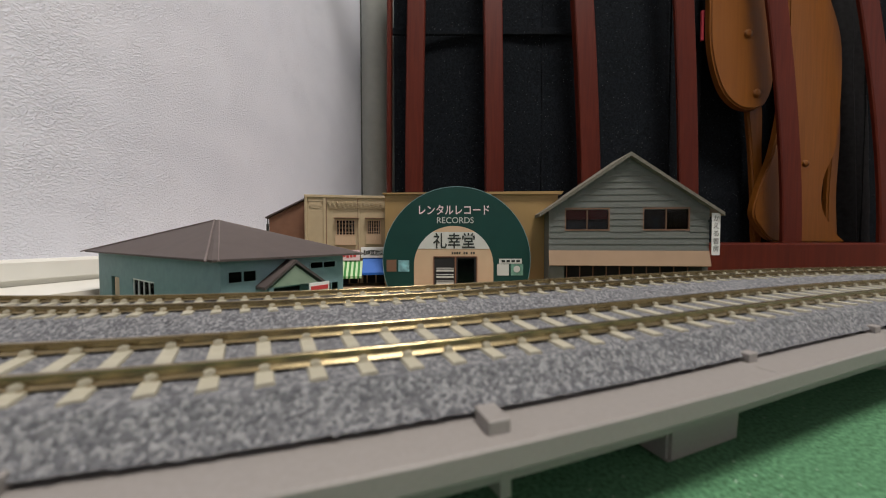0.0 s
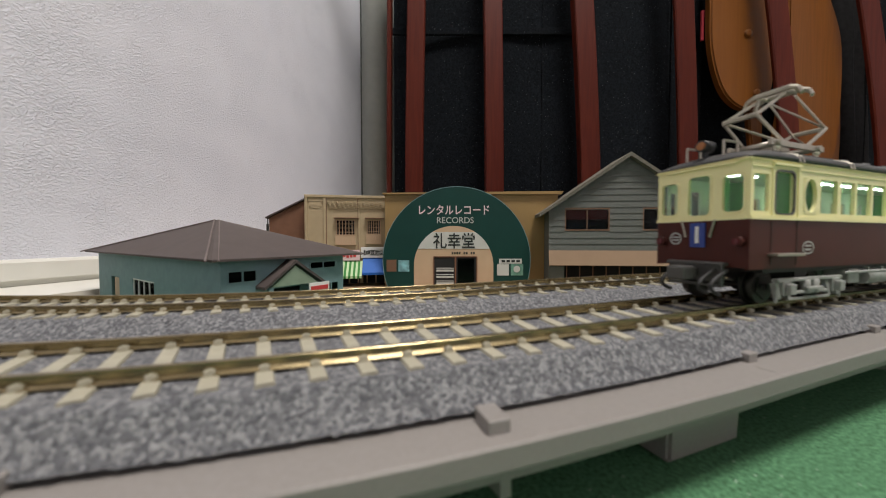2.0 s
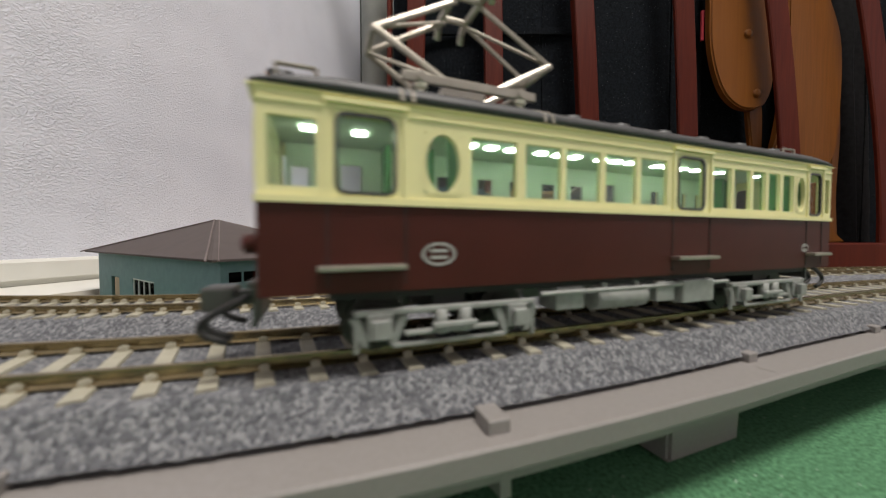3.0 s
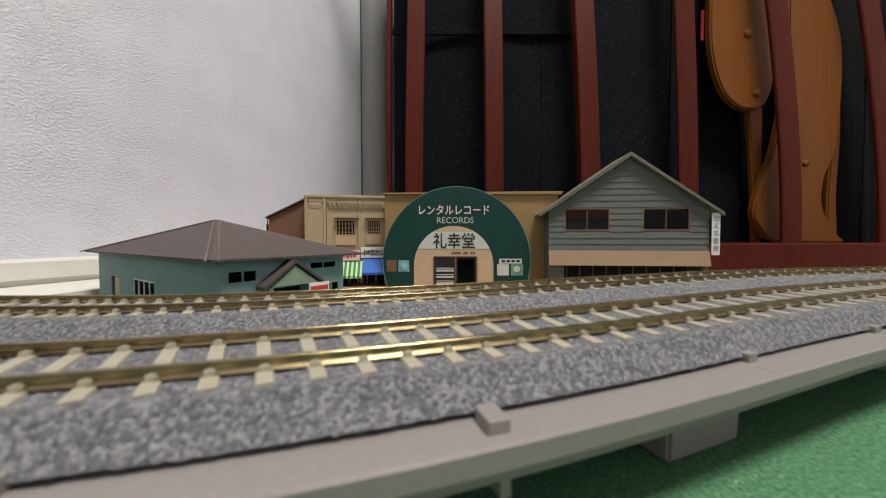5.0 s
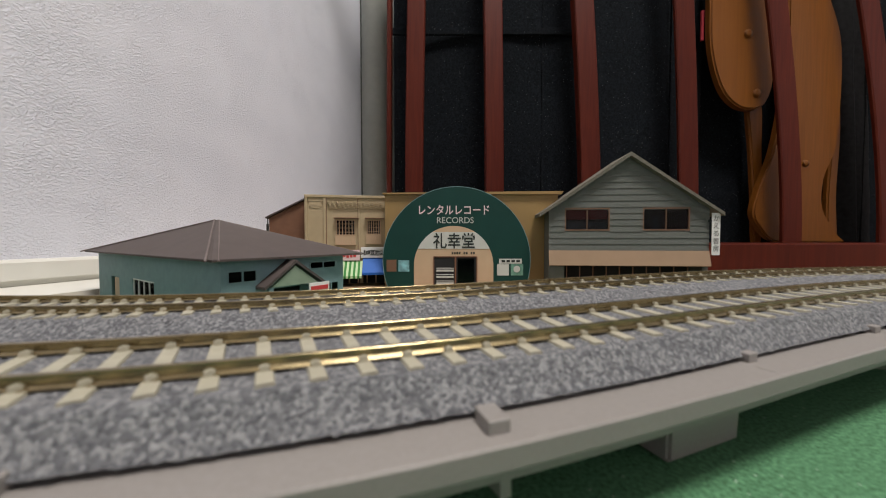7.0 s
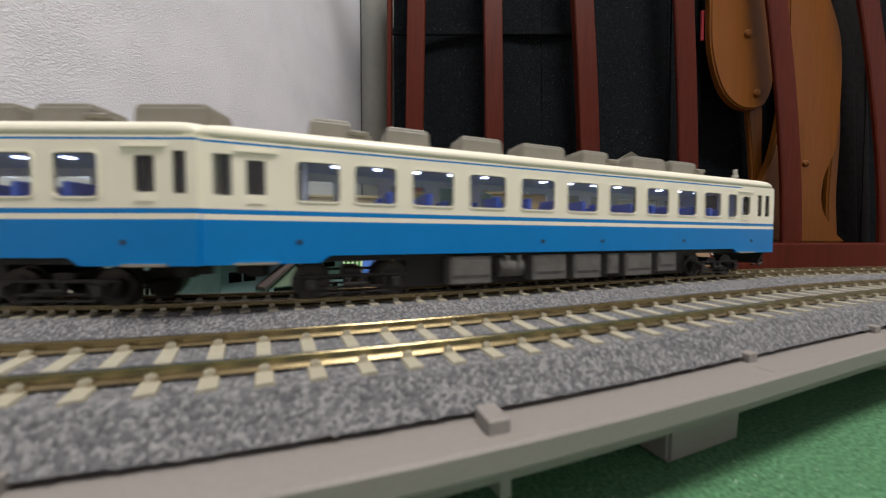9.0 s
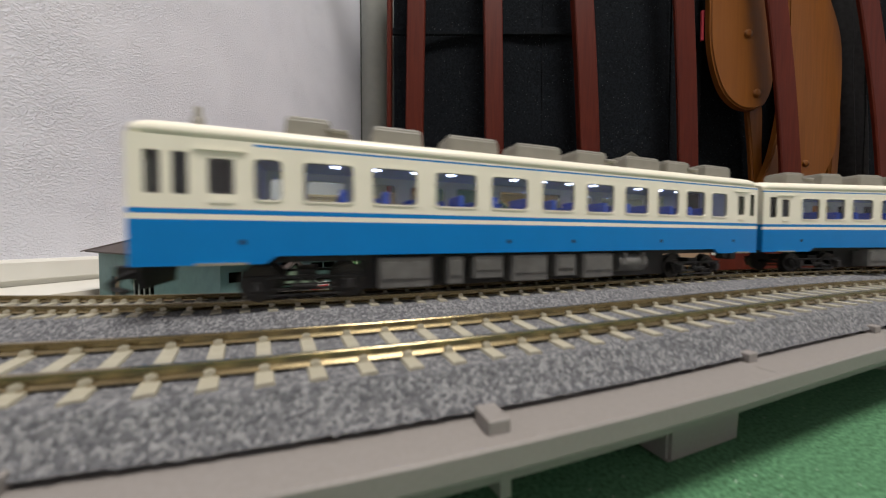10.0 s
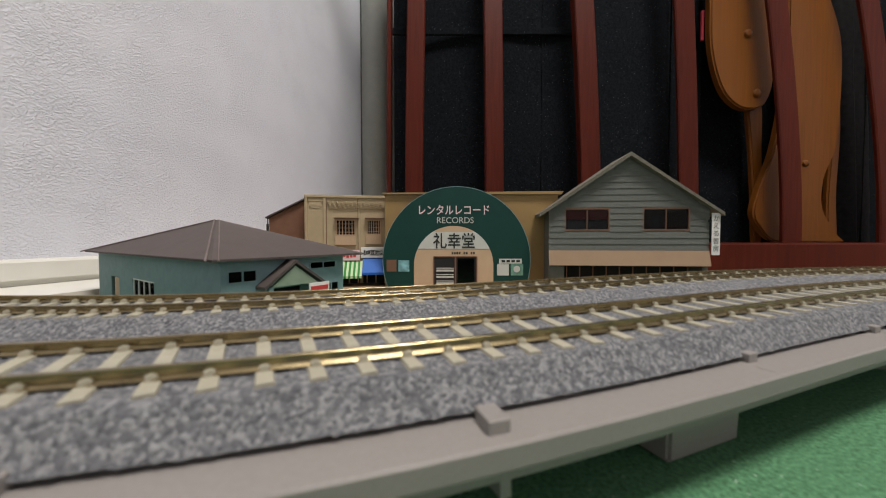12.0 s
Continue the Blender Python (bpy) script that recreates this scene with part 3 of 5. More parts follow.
def cloth(name, x0, x1, y, z0, z1, label, bulge, seams, lean=0.0, mat=M_DENIM):
    """A soft black bag: a bulging front with seams and creases, and a plain back."""
    bm = bmesh.new()
    nx, nz = 60, 44
    g = []
    for k in range(nz + 1):
        row = []
        for i in range(nx + 1):
            u, v = i / nx, k / nz
            x, z = x0 + (x1 - x0) * u, z0 + (z1 - z0) * v
            d = bulge * (1 - (2 * u - 1) ** 4) + 4 * noise.noise(Vector((x * 0.012, 0, z * 0.009)))
            for sx in seams:
                d -= 2.5 * math.exp(-((x - sx) / 3.0) ** 2)
            row.append(bm.verts.new((x - lean * v, y - d, z)))
        g.append(row)
    for k in range(nz):
        for i in range(nx):
            bm.faces.new((g[k][i], g[k][i + 1], g[k + 1][i + 1], g[k + 1][i])).smooth = True
    rim = [g[0][i] for i in range(nx + 1)] + [g[k][nx] for k in range(1, nz + 1)] + [g[nz][i] for i in range(nx - 1, -1, -1)] + [g[k][0] for k in range(nz - 1, 0, -1)]
    back = [bm.verts.new((v.co.x, y + 45, v.co.z)) for v in rim]
    n = len(rim)
    for i in range(n):
        bm.faces.new((rim[i], back[i], back[(i + 1) % n], rim[(i + 1) % n]))
    bm.faces.new(back)
    ob = tagged(part(name, bm, mat), label, "bag")
    ob.matrix_basis = mm(0, 0, LOW)
    for sx in seams:
        bm = bmesh.new()
        for i in range(20):
            z = z0 + (z1 - z0) * (i + 0.08) / 20
            box(bm, sx - 1.2, sx + 1.2, y - bulge - 1.5, y - bulge + 4, z, z + (z1 - z0) / 20 * 0.96)
        part("seam_tape", bm, mat, ob)
    return ob


bag = cloth("cloth_bag", -104, 548, 716, 0, 900, "large black woven cloth bag standing behind the slats", 22, (205, 470))
bm = bmesh.new()
box(bm, -104, 300, 684, 690, 478, 492, bevel=1.5)
part("hem", bm, M_DENIM, bag)
bm = bmesh.new()
box(bm, 528, 533, 690, 694, 470, 530)
part("tag", bm, M_REDTAG, bag, "small red woven tag")
cloth("leather_bag", 846, 922, 716, 0, 900, "narrow worn black leather bag behind the slats", 14, (884,), 48, M_LEATHER)
cloth("cloth_bag", 560, 1250, 745, 0, 900, "wide black cloth bag behind the slats", 12, (1010,), lean=20)


def outline(pts, per=6):
    """A closed smooth outline through pts."""
    out, n = [], len(pts)
    for i in range(n):
        p0, p1, p2, p3 = (Vector(pts[(i + j - 1) % n]) for j in range(4))
        for k in range(per):
            t = k / per
            out.append(0.5 * ((2 * p1) + (p2 - p0) * t + (2 * p0 - 5 * p1 + 4 * p2 - p3) * t * t + (3 * p1 - p0 - 3 * p2 + p3) * t ** 3))
    return [(v.x, v.y) for v in out]


def board_thing(name, pts, y0, y1, label, plugs):
    bm = bmesh.new()
    prism(bm, outline(pts), "y", y0, y1)
    bmesh.ops.recalc_face_normals(bm, faces=bm.faces[:])
    es = [e for e in bm.edges if abs(e.verts[0].co.y - y0) < 0.01 and abs(e.verts[1].co.y - y0) < 0.01]
    bmesh.ops.bevel(bm, geom=es, offset=3.0, segments=3, affect="EDGES")
    ob = tagged(part(name, bm, M_HONEYWOOD), label, "wooden panel")
    ob.matrix_basis = mm(0, 0, LOW)
    for x, z, r in plugs:
        bm = bmesh.new()
        rod(bm, (x, y0 + 1, z), (x, y0 - 1.6, z), r, 16)
        rod(bm, (x, y0 - 1.6, z), (x, y0 - 3.0, z), r * 0.95, 16, r2=r * 0.4)
        part("plug", bm, M_HONEYWOOD, ob, "round wooden plug", smooth=True)
    return ob


board_thing("wooden_panel", [(535, 640), (532, 520), (536, 440), (556, 370), (585, 334), (618, 324), (646, 336), (661, 380), (658, 440), (650, 520), (645, 640), (600, 690)],
            672, 686, "honey-coloured wooden panel with a rounded end and plugs, behind the slats", [(607, 472, 9), (628, 355, 9)])
board_thing("wooden_panel", [(632, 345), (660, 345), (664, 250), (668, 140), (668, 60), (652, 60), (648, 140), (640, 250)], 694, 704, "dark honey wooden strut behind the slats", [])
board_thing("wooden_panel", [(690, 690), (722, 690), (766, 556), (797, 446), (794, 264), (770, 185), (770, 125), (800, 75), (812, 57), (740, 57), (672, 60), (640, 90), (628, 120), (640, 170), (664, 240), (680, 330), (688, 440)],
            672, 686, "honey-coloured curved wooden panel with a rounded plug, behind the slats", [(729, 216, 7)])
board_thing("wooden_panel", [(812, 420), (826, 420), (838, 300), (834, 160), (838, 60), (818, 60), (814, 160), (820, 300)], 704, 714, "dark honey wooden strut behind the slats", [])


# ---- model houses ----
def window(parent, x0, x1, y, z0, z1, frame_mat, bars=1, rails=0, w=1.0, depth=1.2, glass=None):
    """A framed window, front at y, with its pane."""
    bm = bmesh.new()
    for a, b, c, d in ((x0, x1, z0, z0 + w), (x0, x1, z1 - w, z1), (x0, x0 + w, z0 + w, z1 - w), (x1 - w, x1, z0 + w, z1 - w)):
        box(bm, a, b, y, y + depth, c, d)
    fr = part("window", bm, frame_mat, parent)
    for i in range(bars):
        x = x0 + (x1 - x0) * (i + 1) / (bars + 1)
        bm = bmesh.new()
        box(bm, x - w * 0.4, x + w * 0.4, y + 0.1, y + depth - 0.1, z0 + w, z1 - w)
        part("glazing_bar", bm, frame_mat, fr)
    for i in range(rails):
        z = z0 + (z1 - z0) * (i + 1) / (rails + 1)
        bm = bmesh.new()
        box(bm, x0 + w, x1 - w, y + 0.2, y + depth - 0.2, z - w * 0.3, z + w * 0.3)
        part("glazing_bar", bm, frame_mat, fr)
    bm = bmesh.new()
    box(bm, x0 + w * 0.5, x1 - w * 0.5, y + depth * 0.5, y + depth * 0.5 + 0.2, z0 + w * 0.5, z1 - w * 0.5)
    part("pane", bm, glass or M_DARKGLASS, fr)
    return fr


def shell(parent, x0, x1, y0, y1, z1, holes_front, holes_east, mat, t=1.5, east_label=""):
    """Four card walls, openings in the front (y0) and in the east side (x1)."""
    bm = bmesh.new()
    holed(bm, x0, x1, 0, z1, y0, y0 + t, holes_front)
    part("front_wall", bm, mat, parent)
    bm = bmesh.new()
    box(bm, x0, x1, y1 - t, y1, 0, z1)
    part("back_wall", bm, mat, parent)
    bm = bmesh.new()
    box(bm, x0, x0 + t, y0 + t, y1 - t, 0, z1)
    part("side_wall", bm, mat, parent)
    bm = bmesh.new()
    holed(bm, y0 + t, y1 - t, 0, z1, -t, 0, [h for h in holes_east])
    part("side_wall", bm, mat, parent, m=mm(x1 - t, 0, 0, rz=90))
    # added near-black box: the unlit room, put in as colour
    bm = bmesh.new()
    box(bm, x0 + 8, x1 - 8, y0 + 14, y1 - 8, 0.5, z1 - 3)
    part("inner_shade_box", bm, M_INSHADE, parent)


# station-like low house with a pyramid hip roof
station = thing("station_house", mm(-108.3, 155, LOW, rz=-33.0), "teal card model house with a brown hipped roof", "model house")
EAVE = 53.0
shell(station, -226, -6, 6, 82, EAVE + 1, [(-190, -170, 2, 34.6), (-139, -97, 18, 36.2)], [(9, 24, 41, 47.8), (56, 76, 45, 50), (33, 50, 2, 36), (66, 78, 12, 36)], M_TEAL)
bm = bmesh.new()
EX0, EX1, EY0, EY1, AX, AY, AZ = -238, 0, 0, 95, -104, 46, 78.6
c = [(EX0, EY0), (EX1, EY0), (EX1, EY1), (EX0, EY1)]
lo = [bm.verts.new((x, y, EAVE)) for x, y in c]
up = [bm.verts.new((x, y, EAVE + 1.2)) for x, y in c]
top = bm.verts.new((AX, AY, AZ))
bm.faces.new(lo[::-1])
for i in range(4):
    bm.faces.new((lo[i], lo[(i + 1) % 4], up[(i + 1) % 4], up[i]))
    bm.faces.new((up[i], up[(i + 1) % 4], top))
roof = part("roof", bm, M_ROOFBROWN, station, "brown card roof with worn ridge folds")
for (x, y) in c:
    bm = bmesh.new()
    a, b = Vector((x, y, EAVE + 1.4)), Vector((AX, AY, AZ + 0.3))
    n = (b - a).normalized().cross(Vector((0, 0, 1))).normalized()
    for k in (-1, 1):
        rod(bm, a + n * 2.6 * k - Vector((0, 0, 0.9)), b + n * 1.6 * k - Vector((0, 0, 0.7)), 0.5, 6)
    part("hip_fold", bm, M_RIDGE, roof)
window(station, -139, -97, 6.3, 18, 36.2, M_WHITE, bars=3, w=1.0)
bm = bmesh.new()
box(bm, -184, -171, 6.6, 7.4, 2, 34)
part("door", bm, M_SIGNTAN, station, "plain tan door")
for y0, y1, z0, z1, bars in ((9, 24, 41, 47.8, 1), (56, 76, 45, 50, 1), (66, 78, 12, 36, 1)):
    bm = bmesh.new()
    w = 0.7
    for a, b, cc, d in ((y0, y1, z0, z0 + w), (y0, y1, z1 - w, z1), (y0, y0 + w, z0 + w, z1 - w), (y1 - w, y1, z0 + w, z1 - w), ((y0 + y1) / 2 - 0.4, (y0 + y1) / 2 + 0.4, z0 + w, z1 - w)):
        box(bm, -6.9, -5.7, a, b, cc, d)
    fr = part("window", bm, M_TEAL, station)
    bm = bmesh.new()
    box(bm, -6.6, -6.4, y0 + 0.4, y1 - 0.4, z0 + 0.4, z1 - 0.4)
    part("pane", bm, M_DARKGLASS, fr)
# gabled porch on the east side
bm = bmesh.new()
prism(bm, [(23, 37), (41, 50.5), (60, 37), (60, 38.6), (41, 52.3), (23, 38.6)], "x", -6, 3.5)
porch = part("porch", bm, M_ROOFBROWN, station, "small gabled porch")
bm = bmesh.new()
prism(bm, [(27, 38), (41, 49), (56, 38)], "x", 1.2, 2.4)
part("gable", bm, material("pale_green_print", (0.23, 0.30, 0.22), 0.7, noise_size=6, amount=0.06), porch, "pale green gable")
for y in (27, 55):
    bm = bmesh.new()
    box(bm, 0, 2.4, y - 1.2, y + 1.2, 0, 38)
    part("post", bm, M_TEAL, porch)
bm = bmesh.new()
box(bm, 3.0, 3.7, 49, 63, 24, 38)
sg = part("sign", bm, M_WHITE, station, "white and red notice")
for i in range(3):
    bm = bmesh.new()
    box(bm, 3.7, 4.0, 50 + (5 if i == 1 else 0), 62, 25.5 + i * 4, 28.0 + i * 4)
    part("bar", bm, M_REDPRINT, sg)

# beige two-storey shop with a brown lean-to
shop = thing("corner_shop", mm(-104, 362, LOW, rz=9), "beige model shop with corbelled brick front and awnings", "model house")
bm = bmesh.new()
holed(bm, -43, 43, 0, 108.5, 0, 2.5, [(-12.3, 8, 67, 85), (20.3, 35.5, 68, 85), (-9, 13, 2, 30), (16, 40, 2, 30)])
part("front_wall", bm, M_BEIGE, shop)
# near-black filling gives the window openings their inside shade
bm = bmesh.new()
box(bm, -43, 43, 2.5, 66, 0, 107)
part("shade_core", bm, M_INSHADE, shop)
bm = bmesh.new()
box(bm, -44.5, -43, -0.5, 66, 0, 109)
part("side_wall", bm, M_BEIGE, shop)
bm = bmesh.new()
box(bm, -44.5, 44, -1.6, 2.4, 108.5, 111.5, bevel=0.4)
part("cornice", bm, M_BEIGE, shop)
for xa, xb, d, za, zb in ((-43.5, -41.5, 1.4, 0, 108.5), (-25, -22.5, 1.4, 0, 108.5), (11.2, 12.4, 0.8, 60, 104), (40.5, 42.6, 1.2, 0, 108.5)):
    bm = bmesh.new()
    box(bm, xa, xb, -d, 0, za, zb, bevel=0.2)
    part("pilaster", bm, M_BEIGE, shop)
bm = bmesh.new()
box(bm, -41, -25.5, -0.9, 0, 104.5, 106)
box(bm, -39.5, -27, -0.7, 0, 99.5, 104)
box(bm, -38, -29, -0.5, 0, 97, 99)
part("panel", bm, M_BEIGE, shop)
for x in (-22.2, 11.0):
    bm = bmesh.new()
    box(bm, x - 0.35, x + 0.35, -0.5, 0, 0, 108)
    part("joint", bm, M_FRAME, shop, "dark joint between wall panels")
bm = bmesh.new()
box(bm, -0.9, 0.9, -2.2, 0, -0.9, 0.9)
box(bm, -0.5, 2.3, -1.7, 0, -2.6, -1.0)
brick = part("brick", bm, M_BEIGE, shop, m=mm(-20, 0, 104.2))
for i in range(13):
    for r in range(2):
        if i or r:
            again("brick", brick, shop, mm(-20 + i * 4.6 + (2.2 if r else 0), 0, 104.2 - (0 if r == 0 else 4.0) - (0.8 if i % 2 else 0)))
for x0, x1, z0, z1 in ((-12.3, 8, 67, 85), (20.3, 35.5, 68, 85)):
    window(shop, x0, x1, 0.6, z0, z1, M_SIGNTAN, bars=5, rails=3, w=0.9, glass=M_DARKGLASS)
    bm = bmesh.new()
    box(bm, x0 - 1.5, x1 + 4.0, -5.5, 0, z1 + 1.2, z1 + 2.0)
    part("window_hood", bm, M_FRAME, shop)
    bm = bmesh.new()
    box(bm, x0 - 0.8, x1 + 0.8, -2.5, -1.3, z0 + 1, z0 + 1.8)
    box(bm, x0 - 0.8, x1 + 0.8, -2.5, 0, z0 - 9.4, z0 - 8.6)
    guard = part("window_guard", bm, M_SIGNTAN, shop, "slatted pale wooden window guard")
    for i in range(8):
        a = x0 - 0.5 + (x1 - x0 + 1) * i / 8
        bm = bmesh.new()
        box(bm, a + 0.1, a + (x1 - x0 + 1) / 8 - 0.1, -2.2, -1.6, z0 - 8.6, z0 + 1)
        part("slat", bm, M_SIGNTAN, guard)
for x0, x1, z0, z1, mat, lab in ((-26, 12.8, 40.6, 52.0, M_PINK, "pink shop sign with unreadable red writing"), (14.2, 41.5, 43.5, 55.0, M_WHITE, "white shop sign with black writing")):
    bm = bmesh.new()
    box(bm, x0, x1, -3.4, -1.9, z0, z1, bevel=0.2)
    sg = part("sign", bm, mat, shop, lab)
    bm = bmesh.new()
    n = 9 if mat is M_PINK else 3
    for i in range(n):
        a = x0 + 3 + (x1 - x0 - 6) * i / 9
        box(bm, a, a + (x1 - x0) / 9 * 0.62, -3.7, -3.4, z0 + 3.0 + (i * 7 % 3) * 0.5, z1 - 3.0 - (i * 5 % 3) * 0.5)
    part("bar", bm, M_REDPRINT if mat is M_PINK else M_INK, sg)


words("sign_lettering", "豆腐店", 6.2, M_INK, shop, mm(32.0, -3.7, 46.8), 0.15, 0.16, 16)


def awning(parent, x0, x1, z_top, z_low, out, mats, n, label):
    aw = None
    for i in range(n):
        a, b = x0 + (x1 - x0) * i / n, x0 + (x1 - x0) * (i + 1) / n
        bm = bmesh.new()
        prism(bm, [(-2.0, z_top), (-out, z_low + 2.5), (-out, z_low), (-out + 0.6, z_low), (-out + 0.6, z_low + 2.2), (-2.0, z_top - 0.8)], "x", a, b)
        if aw is None:
            aw = part("awning", bm, mats[0], parent, label)
        else:
            part("stripe", bm, mats[i % len(mats)], aw)


awning(shop, -26, 16, 40, 22.5, 17, [M_AWNGREEN, material("pale_green_cloth", (0.45, 0.6, 0.35), 0.7)], 18, "green and pale striped awning")
awning(shop, 16.4, 45, 43.2, 26, 17, [M_AWNBLUE], 1, "bright blue awning")
for i in range(6):
    bm = bmesh.new()
    x = -8 + i * 9.5
    box(bm, x - 0.6, x + 0.6, -1.8, -0.4, 0, 31)
    part("post", bm, M_SIGNTAN, shop)
bm = bmesh.new()
prism(bm, [(-44.5, 0), (-84, 0), (-84, 87), (-44.5, 108)], "y", 12, 64)
shed = part("lean_to", bm, M_SHEDBROWN, shop, "brown lean-to wall")
bm = bmesh.new()
prism(bm, [(-44.6, 108.3), (-87, 86.2), (-87, 87.6), (-44.6, 109.9)], "y", 9, 67)
part("lean_to_roof", bm, M_ROOFBROWN, shop)
bm = bmesh.new()
box(bm, -85.4, -84.4, 10, 11, 0, 86)
box(bm, -86.2, -84, 9.8, 11.2, 72, 80)
part("drain_pipe", bm, M_INK, shop)

# record rental shop with a half-round sign front
record = thing("record_shop", mm(13.8, 335.5, LOW), "tan card model shop behind a round dark green sign", "model house")
bm = bmesh.new()
box(bm, -74, 105, 9, 80, 0, 110)
part("body", bm, M_TANBOX, record)
bm = bmesh.new()
prism(bm, [(-76, 110), (-12, 110), (-12, 112), (-76, 111.5)], "y", 6, 82)
part("roof_flap", bm, M_TANBOX, record)
bm = bmesh.new()
prism(bm, [(18, 110), (108, 110), (110, 113.2), (18, 112.4)], "y", 6, 82)
part("roof_flap", bm, M_TANBOX, record)
CZ, RD = 42.0, 74.5
bm = bmesh.new()
pts = [(RD * math.cos(a), CZ + RD * math.sin(a)) for a in [math.radians(-34 + 248 * i / 90) for i in range(91)]]
prism(bm, pts, "y", 0, 3)
disc = part("disc_front", bm, M_SIGNGREEN, record, "round dark green sign front")
bm = bmesh.new()
for i in range(90):
    a0, a1 = (math.radians(-34 + 248 * (i + j) / 90) for j in range(2))
    q4 = [(r * math.cos(a), CZ + r * math.sin(a)) for r, a in ((RD, a0), (RD + 0.5, a0), (RD + 0.5, a1), (RD, a1))]
    prism(bm, q4, "y", -0.1, 3)
part("rim", bm, M_TEAL, disc, "pale cut edge")
IR, IX, IZ = 40.2, -3.0, 37.0
bm = bmesh.new()
pts = [(IX + IR * math.cos(a), IZ + IR * math.sin(a)) for a in [math.radians(180 * i / 60) for i in range(61)]]
prism(bm, [(IX + IR, 0)] + pts + [(IX - IR, 0)], "y", -0.7, -0.05)
inner = part("inner_arch", bm, M_SIGNTAN, record, "tan arched panel")
bm = bmesh.new()
band = [(x, z) for x, z in pts if 54 < z < 71]
lo_l, lo_r = math.sqrt(IR ** 2 - (54 - IZ) ** 2), math.sqrt(IR ** 2 - (71 - IZ) ** 2)
prism(bm, [(IX - lo_l, 54), (IX + lo_l, 54)] + band[:len(band) // 2] + [(IX + lo_r, 71), (IX - lo_r, 71)] + band[len(band) // 2:], "y", -1.0, -0.7)
part("name_band", bm, M_SIGNGREY, inner, "pale grey name band")
# flat panel, the shade of an open doorway painted on
bm = bmesh.new()
box(bm, -23, 20.5, -0.95, -0.7, 0, 46.4)
door = part("doorway", bm, M_INSHADE, record, "dark shop doorway")
bm = bmesh.new()
for a, b, cc, d in ((-23.6, -22.6, 0, 46.4), (19.9, 21, 0, 46.4), (-22.6, 19.9, 45.6, 46.6), (-2, -0.4, 0, 45.6)):
    box(bm, a, b, -1.5, -0.95, cc, d)
part("door_frame", bm, M_SHEDBROWN, door)
bm = bmesh.new()
for z in (33.5, 27, 20.5):
    box(bm, -20.5, -3, -1.3, -0.95, z - 2.4, z - 0.4)
    box(bm, -20.5, -3, -1.3, -0.95, z + 0.6, z + 1.4)
part("shelf_print", bm, M_SIGNGREY, door)
bm = bmesh.new()
box(bm, 1, 18, -1.25, -0.95, 1, 44)
part("glass_door", bm, M_DARKGLASS, door)
words("sign_lettering", "レンタルレコード", 11, M_PINK, record, mm(-3, -0.25, 89.2), 0.2, 0.12, 71)
words("sign_lettering", "RECORDS", 8.6, M_SIGNGREY, record, mm(-1.5, -0.2, 80.0), 0.15, 0.0, 37)
words("sign_lettering", "礼幸堂", 16.5, M_INK, record, mm(-2.5, -1.15, 56.0), 0.15, 0.22, 42)
bm = bmesh.new()
for i in range(10):
    if i not in (4, 7):
        box(bm, -5 + i * 2.4, -3.4 + i * 2.4, -0.95, -0.7, 48.6, 51)
part("number_bar", bm, M_INK, record)
for x0, x1, z0, z1, mat in ((-71, -61, 31, 43, M_FRAME), (-59, -48, 31, 42.5, material("pale_blue_print", (0.18, 0.38, 0.42), 0.5, noise_size=5, amount=0.5)),
                            (43, 66, 39, 44, M_SIGNGREY), (41, 53, 27, 38.5, M_SIGNGREY), (55, 67.5, 27, 38.5, material("green_poster_print", (0.12, 0.26, 0.2), 0.5, noise_size=5, amount=0.5))):
    bm = bmesh.new()
    y = -0.35
    box(bm, x0, x1, y, 0, z0, z1)
    po = part("poster", bm, mat, record)
    bm = bmesh.new()
    if mat is M_SIGNGREY and z0 == 39:
        for i in range(4):
            box(bm, x0 + 2.5 + i * 5, x0 + 6 + i * 5, y - 0.2, y, z0 + 1.4, z1 - 1.2)
        part("bar", bm, M_INK, po)
    elif z0 == 27 and x0 == 55:
        rod(bm, (61, y - 0.2, 33.5), (61, y, 33.5), 3.4, 18)
        part("poster_disc", bm, M_SIGNGREY, po)
    else:
        bm.free()

# grey weatherboarded house
cottage = thing("weatherboard_house", mm(175.8, 316.5, LOW, rz=-5), "grey-green weatherboarded model house with a gabled roof", "model house")
HW, HE, HA = 72.8, 92.0, 141.5
WINS = [(-58.3, -16.4, 72, 93.7), (13.6, 55.9, 72, 93.7)]
bm = bmesh.new()
holed(bm, -HW, HW, 0, HE, 0, 2, WINS + [(-58, 68, 3, 40)])
part("front_wall", bm, M_SIDING, cottage)
bm = bmesh.new()
prism(bm, [(-HW, HE), (HW, HE), (0, HA)], "y", 0, 2)
part("gable", bm, M_SIDING, cottage)
bm = bmesh.new()
box(bm, -HW, -HW + 2, 2, 30, 0, HE)
part("side_wall", bm, M_SIDING, cottage)
bm = bmesh.new()
box(bm, HW - 2, HW, 2, 30, 0, HE)
part("side_wall", bm, M_SIDING, cottage)
bm = bmesh.new()
prism(bm, [(-HW, 0), (HW, 0), (HW, HE), (0, HA), (-HW, HE)], "y", 30, 32)
part("back_wall", bm, M_SIDING, cottage)
# near-black sheet behind the windows in place of room shade
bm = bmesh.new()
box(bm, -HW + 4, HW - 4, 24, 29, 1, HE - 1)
part("inner_shade_box", bm, M_INSHADE, cottage)
